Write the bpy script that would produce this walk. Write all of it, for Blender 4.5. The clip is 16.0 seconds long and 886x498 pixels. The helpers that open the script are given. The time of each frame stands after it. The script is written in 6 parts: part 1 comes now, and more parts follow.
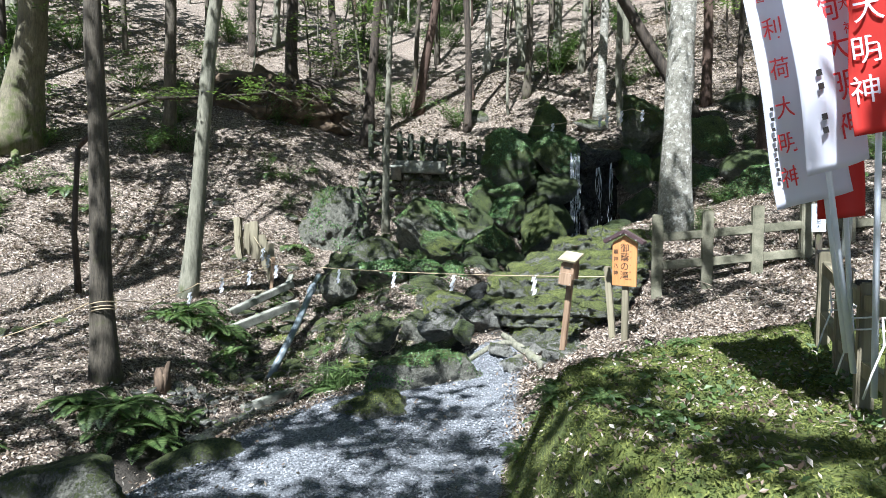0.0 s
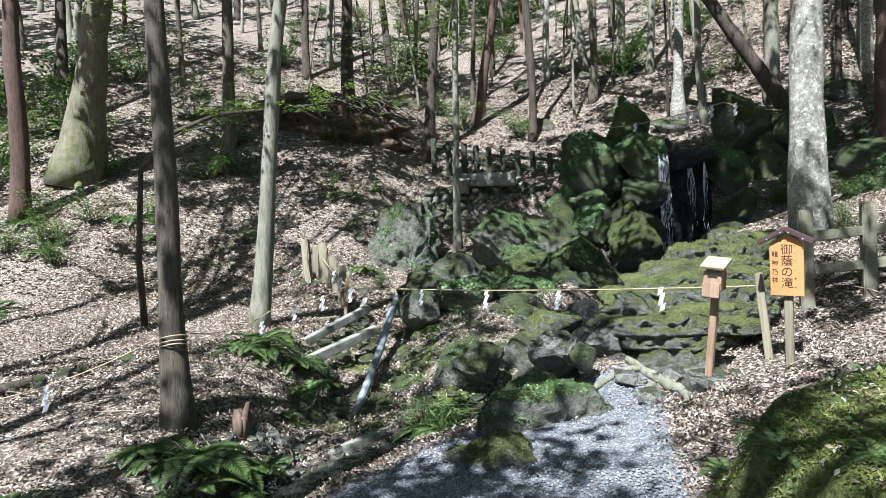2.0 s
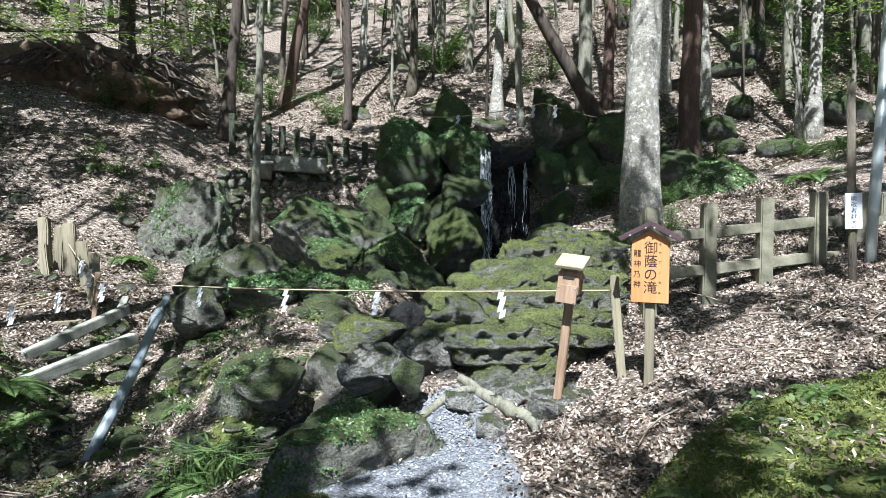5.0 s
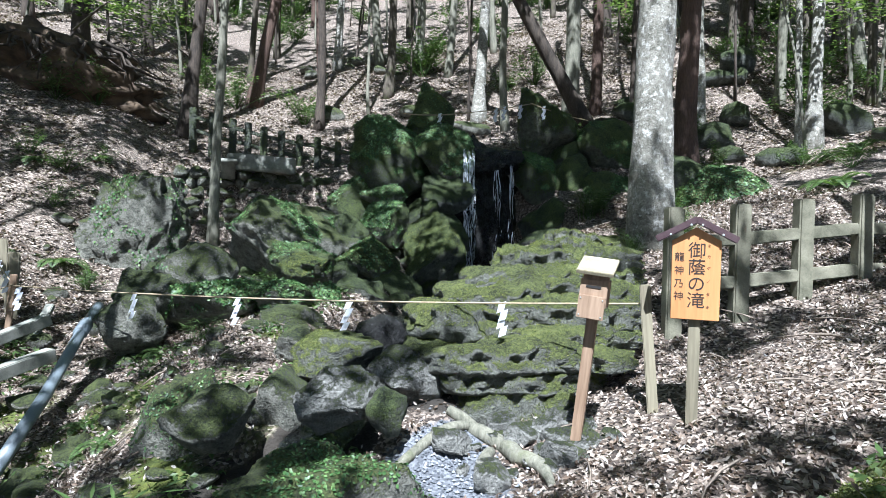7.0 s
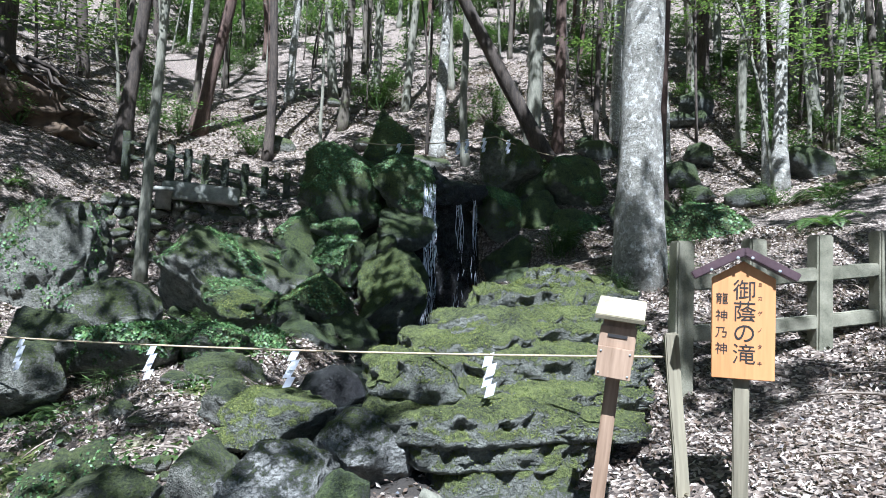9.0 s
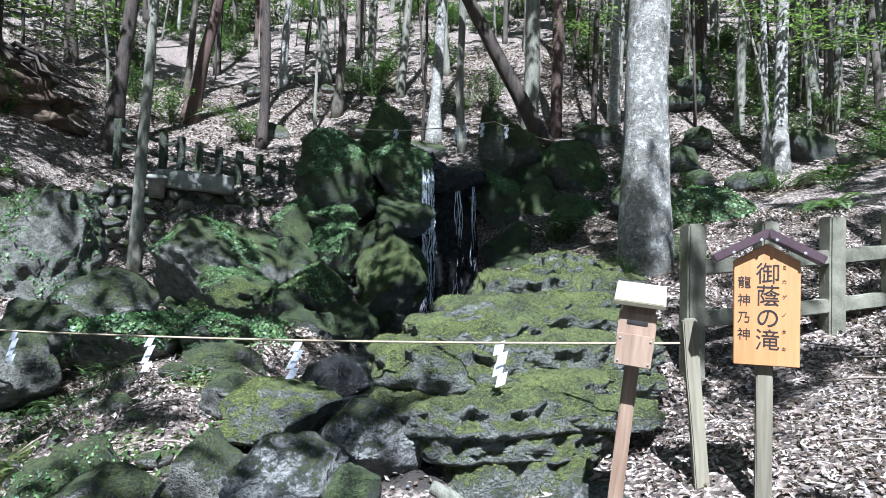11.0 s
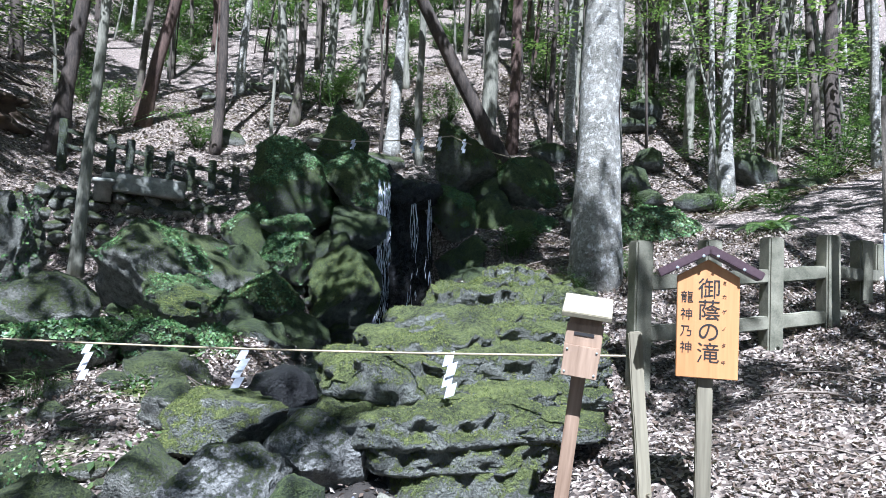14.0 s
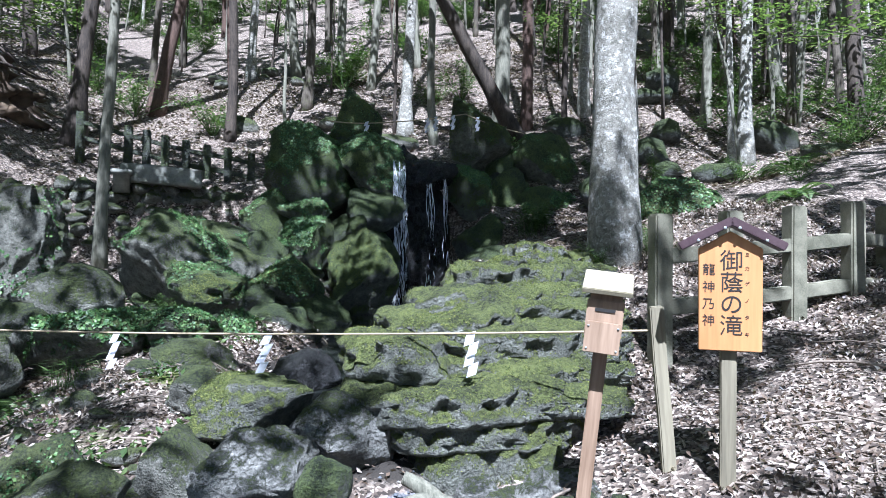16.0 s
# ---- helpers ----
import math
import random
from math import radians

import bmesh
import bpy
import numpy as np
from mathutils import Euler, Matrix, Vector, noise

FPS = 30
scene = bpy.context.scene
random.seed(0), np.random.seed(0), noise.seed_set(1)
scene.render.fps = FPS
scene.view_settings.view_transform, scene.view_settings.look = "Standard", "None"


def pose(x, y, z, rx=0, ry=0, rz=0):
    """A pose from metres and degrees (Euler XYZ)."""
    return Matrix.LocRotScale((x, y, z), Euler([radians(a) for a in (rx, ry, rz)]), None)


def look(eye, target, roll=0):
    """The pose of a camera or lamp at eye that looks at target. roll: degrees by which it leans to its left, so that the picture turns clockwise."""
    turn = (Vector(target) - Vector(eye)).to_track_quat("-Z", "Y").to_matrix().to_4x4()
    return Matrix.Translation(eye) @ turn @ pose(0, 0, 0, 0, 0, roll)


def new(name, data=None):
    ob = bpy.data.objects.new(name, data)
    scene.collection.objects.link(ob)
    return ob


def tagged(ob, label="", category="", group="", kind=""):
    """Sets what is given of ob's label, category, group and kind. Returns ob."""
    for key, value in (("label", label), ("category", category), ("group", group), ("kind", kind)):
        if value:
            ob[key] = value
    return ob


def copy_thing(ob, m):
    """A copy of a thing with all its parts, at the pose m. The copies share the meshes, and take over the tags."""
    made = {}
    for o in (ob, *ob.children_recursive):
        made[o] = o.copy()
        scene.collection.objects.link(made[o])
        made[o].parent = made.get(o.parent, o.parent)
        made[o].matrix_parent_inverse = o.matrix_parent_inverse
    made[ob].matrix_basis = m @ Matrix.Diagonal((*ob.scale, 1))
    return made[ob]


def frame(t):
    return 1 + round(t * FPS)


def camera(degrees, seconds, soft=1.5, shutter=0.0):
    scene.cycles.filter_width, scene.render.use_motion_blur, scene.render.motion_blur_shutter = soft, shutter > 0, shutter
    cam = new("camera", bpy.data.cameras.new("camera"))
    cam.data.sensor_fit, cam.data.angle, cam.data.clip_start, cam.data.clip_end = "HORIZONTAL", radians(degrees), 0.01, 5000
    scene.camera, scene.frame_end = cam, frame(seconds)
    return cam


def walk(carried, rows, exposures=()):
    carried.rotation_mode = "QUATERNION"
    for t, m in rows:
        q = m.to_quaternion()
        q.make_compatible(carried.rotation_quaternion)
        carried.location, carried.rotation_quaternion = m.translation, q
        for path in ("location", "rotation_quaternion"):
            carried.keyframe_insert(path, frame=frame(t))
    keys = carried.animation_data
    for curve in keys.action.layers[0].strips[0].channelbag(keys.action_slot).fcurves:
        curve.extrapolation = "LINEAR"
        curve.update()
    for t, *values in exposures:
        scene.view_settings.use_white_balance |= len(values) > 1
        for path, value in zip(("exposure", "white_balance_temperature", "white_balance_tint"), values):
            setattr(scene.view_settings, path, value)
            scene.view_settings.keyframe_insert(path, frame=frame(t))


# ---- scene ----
cam = camera(70.6, 16.0, soft=0.9)
PATH = [
    (0, (0.034, 0.089, 1.77), (0.021, 2.085, 1.634), -0.0),
    (0.5, (-0.16, 0.313, 1.735), (-0.15, 2.31, 1.627), 0.6),
    (1, (-0.317, 0.542, 1.715), (-0.585, 2.521, 1.597), -1.1),
    (1.5, (-0.39, 0.831, 1.73), (-0.835, 2.78, 1.673), -0.4),
    (2, (-0.55, 1.001, 1.657), (-0.716, 2.993, 1.59), -2.6),
    (2.5, (-0.706, 1.118, 1.604), (-0.944, 3.094, 1.407), -1.1),
    (3, (-0.724, 1.435, 1.549), (-0.818, 3.427, 1.399), 0.8),
    (3.5, (-0.809, 1.666, 1.556), (-0.677, 3.656, 1.408), 0.7),
    (4, (-0.757, 1.947, 1.536), (-0.542, 3.933, 1.444), 0.4),
    (4.5, (-0.614, 2.173, 1.523), (-0.229, 4.134, 1.44), -0.3),
    (7, (-0.435, 3.348, 1.376), (0.097, 5.276, 1.35), 1.5),
    (7.5, (-0.336, 3.517, 1.401), (0.297, 5.414, 1.384), 3.1),
    (8, (-0.355, 3.73, 1.373), (0.421, 5.573, 1.411), 3.9),
    (8.5, (-0.393, 3.978, 1.343), (0.459, 5.784, 1.451), 4.2),
    (9, (-0.336, 4.168, 1.338), (0.344, 6.045, 1.45), 2.2),
    (11.5, (-0.366, 4.3, 1.323), (0.339, 6.17, 1.391), 1.5),
    (12, (-0.363, 4.3, 1.317), (0.37, 6.159, 1.39), 2.2),
    (12.5, (-0.357, 4.296, 1.323), (0.404, 6.144, 1.403), 3.3),
    (13, (-0.357, 4.289, 1.327), (0.432, 6.125, 1.421), 3.5),
    (13.5, (-0.349, 4.292, 1.32), (0.468, 6.115, 1.431), 3.2),
    (14, (-0.343, 4.293, 1.311), (0.483, 6.111, 1.434), 2.8),
    (14.5, (-0.336, 4.293, 1.313), (0.497, 6.108, 1.427), 2.1),
    (15, (-0.338, 4.299, 1.314), (0.469, 6.127, 1.398), 1.1),
    (15.5, (-0.337, 4.298, 1.312), (0.455, 6.133, 1.377), 0.4),
    (16, (-0.346, 4.297, 1.317), (0.433, 6.138, 1.372), 1.0),
]
walk(cam, [(t, look(eye, target, roll)) for t, eye, target, roll in PATH], [(0, 1.78, 5750, 8), (4.5, 1.74, 5750, 9), (8, 1.77, 5320, 11), (16, 1.84, 5150, 15)])

# ---- light ----
SUN_UP, SUN_FROM = 58.0, 202.0  # elevation; compass bearing of the sun, +y is 0, clockwise
world = bpy.data.worlds.new("sky")
scene.world = world
world.use_nodes = True
sky = world.node_tree.nodes.new("ShaderNodeTexSky")
sky.sky_type, sky.sun_disc = "NISHITA", False
sky.sun_elevation, sky.sun_rotation = radians(SUN_UP), radians(SUN_FROM)
world.node_tree.links.new(sky.outputs[0], world.node_tree.nodes["Background"].inputs[0])
world.node_tree.nodes["Background"].inputs[1].default_value = 0.031
lamp = bpy.data.lights.new("sun", "SUN")
lamp.energy, lamp.angle, lamp.color = 5.0, radians(0.53), (1.0, 0.975, 0.94)
sun_dir = Vector((math.sin(radians(SUN_FROM)) * math.cos(radians(SUN_UP)), math.cos(radians(SUN_FROM)) * math.cos(radians(SUN_UP)), math.sin(radians(SUN_UP))))
new("sun", lamp).matrix_world = look(sun_dir * 60, (0, 0, 0))


# ---- materials ----
def mat(name, rough=0.8, metal=0.0):
    m = bpy.data.materials.new(name)
    m.use_nodes = True
    b = m.node_tree.nodes["Principled BSDF"]
    b.inputs["Roughness"].default_value, b.inputs["Metallic"].default_value = rough, metal
    return m, m.node_tree, b


def node(tree, kind, **values):
    n = tree.nodes.new(kind)
    for key, value in values.items():
        n.inputs[key.replace("_", " ")].default_value = value
    return n


def noise_of(tree, scale, detail=4.0, coords=None, rough=0.6):
    n = node(tree, "ShaderNodeTexNoise", Scale=scale, Detail=detail, Roughness=rough)
    if coords:
        tree.links.new(coords, n.inputs["Vector"])
    return n.outputs["Fac"]


def ramp(tree, fac, stops):
    r = tree.nodes.new("ShaderNodeValToRGB")
    e = r.color_ramp.elements
    while len(e) < len(stops):
        e.new(0.5)
    for el, (pos, col) in zip(e, stops):
        el.position, el.color = pos, (*col, 1.0) if len(col) == 3 else col
    tree.links.new(fac, r.inputs[0])
    return r.outputs[0]


def mix(tree, fac, a, b, mode="MIX"):
    n = tree.nodes.new("ShaderNodeMix")
    n.data_type, n.blend_type = "RGBA", mode
    for sock, v in ((n.inputs["Factor"], fac), (n.inputs[6], a), (n.inputs[7], b)):
        if isinstance(v, bpy.types.NodeSocket):
            tree.links.new(v, sock)
        else:
            sock.default_value = (*v, 1.0) if isinstance(v, tuple) else v
    return n.outputs[2]


def calc(tree, op, a, b=0.0, clamp=False):
    n = tree.nodes.new("ShaderNodeMath")
    n.operation, n.use_clamp = op, clamp
    for sock, v in zip(n.inputs, (a, b)):
        if isinstance(v, bpy.types.NodeSocket):
            tree.links.new(v, sock)
        else:
            sock.default_value = v
    return n.outputs[0]


def bump(tree, bsdf, height, strength=0.5, distance=0.02):
    n = node(tree, "ShaderNodeBump", Strength=strength, Distance=distance)
    tree.links.new(height, n.inputs["Height"])
    tree.links.new(n.outputs[0], bsdf.inputs["Normal"])


def coords(tree, kind="Object"):
    return tree.nodes.new("ShaderNodeTexCoord").outputs[kind]


def world_place(tree):
    return tree.nodes.new("ShaderNodeNewGeometry").outputs["Position"]


def random_of(tree):
    return tree.nodes.new("ShaderNodeObjectInfo").outputs["Random"]


def island(tree):
    return tree.nodes.new("ShaderNodeNewGeometry").outputs["Random Per Island"]


def up_of(tree):
    n = tree.nodes.new("ShaderNodeSeparateXYZ")
    tree.links.new(tree.nodes.new("ShaderNodeNewGeometry").outputs["Normal"], n.inputs[0])
    return n.outputs[2]


def plain(name, a, b, scale=8.0, rough=0.8, metal=0.0, fine=90.0, relief=0.3, depth=0.004, stretch=None):
    """Two colours mixed by noise of two sizes, with fine relief."""
    m, t, p = mat(name, rough, metal)
    c = coords(t)
    if stretch:
        mp = t.nodes.new("ShaderNodeMapping")
        mp.inputs["Scale"].default_value = stretch
        t.links.new(c, mp.inputs[0])
        c = mp.outputs[0]
    n1, n2 = noise_of(t, scale, 5, c), noise_of(t, fine, 3, c)
    f = calc(t, "ADD", calc(t, "MULTIPLY", n1, 0.7), calc(t, "MULTIPLY", n2, 0.3))
    t.links.new(ramp(t, f, [(0.36, a), (0.64, b)]), p.inputs["Base Color"])
    bump(t, p, f, relief, depth)
    return m


def stone(name, dark, light, moss=0.5, moss_a=(0.020, 0.034, 0.010), moss_b=(0.088, 0.108, 0.024), rough=0.85, lichen=0.25):
    """Rock with moss on what faces up, pale lichen and cracks."""
    m, t, p = mat(name, rough)
    w = world_place(t)
    n1, n2, n3 = noise_of(t, 1.9, 6, w), noise_of(t, 11, 6, w, 0.7), noise_of(t, 70, 3, w)
    base = ramp(t, calc(t, "ADD", calc(t, "MULTIPLY", n2, 0.7), calc(t, "MULTIPLY", n3, 0.3)), [(0.36, dark), (0.62, light)])
    base = mix(t, ramp(t, noise_of(t, 5.5, 7, w, 0.75), [(0.60, (0, 0, 0)), (0.66, (lichen, lichen, lichen))]), base, (0.46, 0.47, 0.42))
    n4 = noise_of(t, 46, 4, w, 0.8)
    green = ramp(t, calc(t, "ADD", calc(t, "MULTIPLY", noise_of(t, 4.5, 4, w), 0.4), calc(t, "MULTIPLY", n4, 0.6)), [(0.40, tuple(0.5 * q for q in moss_a)), (0.52, tuple((p_ + q_) / 2 for p_, q_ in zip(moss_a, moss_b))), (0.62, moss_b)])
    f = calc(t, "ADD", calc(t, "MULTIPLY", up_of(t), 0.8), calc(t, "MULTIPLY", n1, 1.1))
    f = calc(t, "ADD", f, calc(t, "MULTIPLY", n2, 0.7))
    n5 = noise_of(t, 105, 3, w, 0.7)
    f = calc(t, "ADD", f, calc(t, "MULTIPLY", calc(t, "SUBTRACT", n4, 0.5), 1.3))
    f = calc(t, "MULTIPLY", calc(t, "SUBTRACT", f, 1.75 - moss), 4.0, True)
    t.links.new(mix(t, f, base, green), p.inputs["Base Color"])
    v = node(t, "ShaderNodeTexVoronoi", Scale=2.6)
    v.feature = "DISTANCE_TO_EDGE"
    t.links.new(w, v.inputs["Vector"])
    crack = ramp(t, v.outputs["Distance"], [(0.0, (0, 0, 0)), (0.03, (1, 1, 1))])
    h = calc(t, "ADD", calc(t, "MULTIPLY", n2, 1.3), calc(t, "MULTIPLY", n3, 0.6))
    h = calc(t, "ADD", h, calc(t, "MULTIPLY", crack, 0.06))
    fuzz = calc(t, "MULTIPLY", calc(t, "ADD", calc(t, "MULTIPLY", n4, 1.1), calc(t, "MULTIPLY", n5, 0.6)), f)
    bump(t, p, calc(t, "ADD", h, fuzz), 1.0, 0.055)
    return m


def bark(name, dark, light, moss=0.0, scale=1.0, spots=0.0):
    m, t, p = mat(name, 0.9)
    mp = t.nodes.new("ShaderNodeMapping")
    mp.inputs["Scale"].default_value = (1, 1, 0.16 if spots == 0 else 0.9)
    w = world_place(t)
    t.links.new(w, mp.inputs[0])
    n1 = calc(t, "ADD", calc(t, "MULTIPLY", noise_of(t, 22 * scale, 6, mp.outputs[0], 0.75), 0.65), calc(t, "MULTIPLY", noise_of(t, 75 * scale, 4, mp.outputs[0], 0.7), 0.35))
    n2 = noise_of(t, 2.2, 4, w)
    col = ramp(t, calc(t, "ADD", calc(t, "MULTIPLY", n1, 0.75), calc(t, "MULTIPLY", n2, 0.25)), [(0.40, dark), (0.60, light)])
    if spots:
        col = mix(t, ramp(t, noise_of(t, 16, 6, w, 0.75), [(0.52, (0, 0, 0)), (0.62, (spots, spots, spots))]), col, (0.56, 0.55, 0.50))
        col = mix(t, ramp(t, noise_of(t, 7, 5, w), [(0.56, (0, 0, 0)), (0.72, (0.55, 0.55, 0.55))]), col, (0.10, 0.10, 0.08))
    if moss:
        z = t.nodes.new("ShaderNodeSeparateXYZ")
        t.links.new(coords(t), z.inputs[0])
        f = calc(t, "ADD", noise_of(t, 5, 5, w), calc(t, "MULTIPLY", z.outputs[2], -0.10))
        f = calc(t, "MULTIPLY", calc(t, "SUBTRACT", f, 0.72 - moss), 4.0, True)
        col = mix(t, f, col, (0.075, 0.095, 0.02))
    t.links.new(col, p.inputs["Base Color"])
    bump(t, p, n1, 1.0, 0.03)
    return m


def leaf(name, stops, rough=0.5, through_light=0.35, tint=(1.0, 1.15, 0.55)):
    """Leaves: colour by piece, some light passes through."""
    m, t, p = mat(name, rough)
    col = ramp(t, island(t), stops)
    t.links.new(col, p.inputs["Base Color"])
    if through_light:
        tr = t.nodes.new("ShaderNodeBsdfTranslucent")
        t.links.new(mix(t, 1.0, col, tint, "MULTIPLY"), tr.inputs[0])
        mx = t.nodes.new("ShaderNodeMixShader")
        mx.inputs[0].default_value = through_light
        t.links.new(p.outputs[0], mx.inputs[1])
        t.links.new(tr.outputs[0], mx.inputs[2])
        t.links.new(mx.outputs[0], t.nodes["Material Output"].inputs[0])
    return m


M_ROCK = stone("mossy_rock", (0.045, 0.046, 0.034), (0.27, 0.265, 0.215), 0.68, (0.030, 0.046, 0.014), (0.12, 0.145, 0.036))
M_ROCK_GREEN = stone("moss_covered_rock", (0.045, 0.050, 0.036), (0.22, 0.225, 0.17), 1.18, (0.034, 0.055, 0.016), (0.125, 0.160, 0.040))
M_ROCK_PALE = stone("pale_boulder_rock", (0.085, 0.085, 0.075), (0.29, 0.285, 0.25), 0.34, lichen=0.12)
# darker, slightly smoother copy of the rock; the pile's shade is in its colour
M_ROCK_DARK = stone("shade_toned_wet_rock", (0.030, 0.034, 0.027), (0.15, 0.16, 0.13), 0.98, (0.026, 0.044, 0.013), (0.10, 0.13, 0.032), rough=0.7)
# glossy wet rock; its near-black colour also holds the cavity's shade
M_ROCK_WET = stone("shade_black_wet_rock", (0.006, 0.006, 0.006), (0.03, 0.03, 0.028), -0.5, rough=0.25, lichen=0.0)
M_SLATE = stone("layered_rock", (0.06, 0.062, 0.05), (0.24, 0.245, 0.20), 0.80, (0.045, 0.060, 0.014), (0.20, 0.232, 0.058), lichen=0.55)
M_GRANITE = plain("weathered_granite", (0.065, 0.066, 0.040), (0.255, 0.24, 0.17), 5, 0.9, fine=160, relief=0.6, depth=0.006)
M_CONCRETE = plain("old_concrete", (0.11, 0.115, 0.09), (0.29, 0.29, 0.245), 6, 0.9, fine=120, relief=0.4)
M_BARK = bark("brown_bark", (0.035, 0.029, 0.020), (0.13, 0.11, 0.08), 0.22)
M_BARK_GREY = bark("grey_green_bark", (0.085, 0.085, 0.06), (0.25, 0.24, 0.18), 0.16, 0.7)
M_BARK_DARK = bark("dark_bark", (0.022, 0.017, 0.012), (0.085, 0.065, 0.048))
M_BARK_RED = bark("red_brown_cedar_bark", (0.04, 0.024, 0.017), (0.125, 0.078, 0.056), 0, 1.5)
M_BARK_PALE = bark("pale_lichened_bark", (0.09, 0.085, 0.065), (0.34, 0.325, 0.27), 0, 1.0, 0.85)
M_BARK_MOSS = bark("mossy_bark", (0.07, 0.06, 0.04), (0.21, 0.19, 0.12), 0.33)
M_ROTTEN = plain("rotten_wood", (0.045, 0.031, 0.021), (0.15, 0.105, 0.07), 9, 0.95, relief=0.8, depth=0.01, stretch=(1, 1, 0.2))
M_WOOD_GREY = plain("weathered_wood", (0.115, 0.10, 0.065), (0.27, 0.24, 0.16), 12, 0.85, fine=60, relief=0.4, stretch=(1, 1, 0.07))
M_WOOD = plain("aged_brown_wood", (0.16, 0.10, 0.058), (0.33, 0.23, 0.15), 14, 0.75, fine=60, relief=0.3, stretch=(1, 1, 0.07))
M_WOOD_LID = plain("sunbleached_plywood", (0.20, 0.175, 0.105), (0.34, 0.30, 0.20), 9, 0.8, relief=0.3)
M_BOARD = plain("oiled_pine", (0.40, 0.165, 0.055), (0.58, 0.295, 0.115), 7, 0.55, fine=40, relief=0.12, stretch=(1, 1, 0.06))
M_ROOF = plain("brown_copper_sheet", (0.09, 0.055, 0.06), (0.15, 0.10, 0.105), 5, 0.35, 0.6, relief=0.1)
M_INK = plain("black_ink", (0.012, 0.011, 0.010), (0.022, 0.02, 0.018), 20, 0.6, relief=0.05)
M_INK_BLUE = plain("blue_black_ink", (0.02, 0.03, 0.05), (0.03, 0.045, 0.07), 20, 0.6, relief=0.05)
M_RED_INK = plain("red_print", (0.62, 0.03, 0.035), (0.70, 0.05, 0.05), 20, 0.7, relief=0.05)
M_PAPER = leaf("white_paper", [(0.0, (0.78, 0.80, 0.85)), (1.0, (0.85, 0.86, 0.90))], 0.8, 0.25, (1.0, 1.0, 1.0))
M_CLOTH = leaf("white_banner_cloth", [(0.0, (0.80, 0.81, 0.88)), (1.0, (0.80, 0.81, 0.88))], 0.8, 0.5, (1.0, 1.0, 1.0))
M_CLOTH_RED = leaf("red_banner_cloth", [(0.0, (0.62, 0.04, 0.03)), (1.0, (0.62, 0.04, 0.03))], 0.75, 0.4, (1.0, 1.0, 1.0))
M_ROPE = plain("straw_rope", (0.24, 0.18, 0.10), (0.46, 0.38, 0.25), 60, 0.9, fine=200, relief=0.6)
M_CORD = plain("white_nylon_cord", (0.60, 0.60, 0.58), (0.76, 0.76, 0.74), 60, 0.7, relief=0.3)
M_PIPE = plain("grey_blue_plastic", (0.12, 0.145, 0.16), (0.20, 0.235, 0.255), 4, 0.45, relief=0.08)
M_STEEL = plain("galvanised_steel", (0.34, 0.38, 0.37), (0.46, 0.50, 0.48), 4, 0.42, 0.5, relief=0.08)
M_POLE = plain("white_plastic_pole", (0.62, 0.66, 0.72), (0.72, 0.76, 0.82), 4, 0.35, relief=0.05)
M_CLAY = plain("red_clay_bank", (0.045, 0.031, 0.020), (0.13, 0.09, 0.055), 5, 0.95, relief=0.7, depth=0.02)
M_LITTER = leaf("dry_leaves", [(0.0, (0.030, 0.020, 0.013)), (0.3, (0.095, 0.066, 0.046)), (0.6, (0.19, 0.142, 0.105)), (0.85, (0.37, 0.315, 0.26)), (1.0, (0.55, 0.50, 0.44))], 0.42, 0.1)
M_PEBBLE = leaf("grey_gravel", [(0.0, (0.055, 0.06, 0.066)), (0.5, (0.13, 0.138, 0.15)), (1.0, (0.27, 0.28, 0.295))], 0.85, 0)
M_FERN = leaf("fern_fronds", [(0.0, (0.034, 0.064, 0.020)), (0.6, (0.080, 0.132, 0.040)), (1.0, (0.15, 0.205, 0.075))], 0.45, 0.4)
M_COVER = leaf("creeping_leaves", [(0.0, (0.026, 0.066, 0.020)), (0.6, (0.070, 0.145, 0.042)), (1.0, (0.15, 0.235, 0.08))], 0.45, 0.2)
M_MOSS = leaf("moss_tufts", [(0.0, (0.040, 0.060, 0.012)), (0.6, (0.11, 0.13, 0.028)), (1.0, (0.20, 0.21, 0.055))], 0.9, 0.2)
M_CROWN = leaf("canopy_leaves", [(0.0, (0.045, 0.075, 0.026)), (0.6, (0.11, 0.155, 0.05)), (1.0, (0.22, 0.265, 0.11))], 0.4, 0.5)
M_TWIG = plain("dead_twigs", (0.10, 0.08, 0.06), (0.27, 0.22, 0.17), 30, 0.9, relief=0.3)


def water(name, rough, colour, alpha):
    m, t, p = mat(name, rough)
    p.inputs["Base Color"].default_value = (*colour, 1)
    p.inputs["IOR"].default_value = 1.33
    p.inputs["Transmission Weight"].default_value = alpha
    bump(t, p, noise_of(t, 14, 4, world_place(t)), 0.35, 0.02)
    return m


M_WATER = water("stream_water", 0.03, (0.25, 0.29, 0.27), 0.95)
M_FALL = water("falling_water", 0.2, (0.93, 0.96, 1.0), 0.12)
M_FOAM = water("white_spray", 0.5, (0.85, 0.92, 1.0), 0.2)

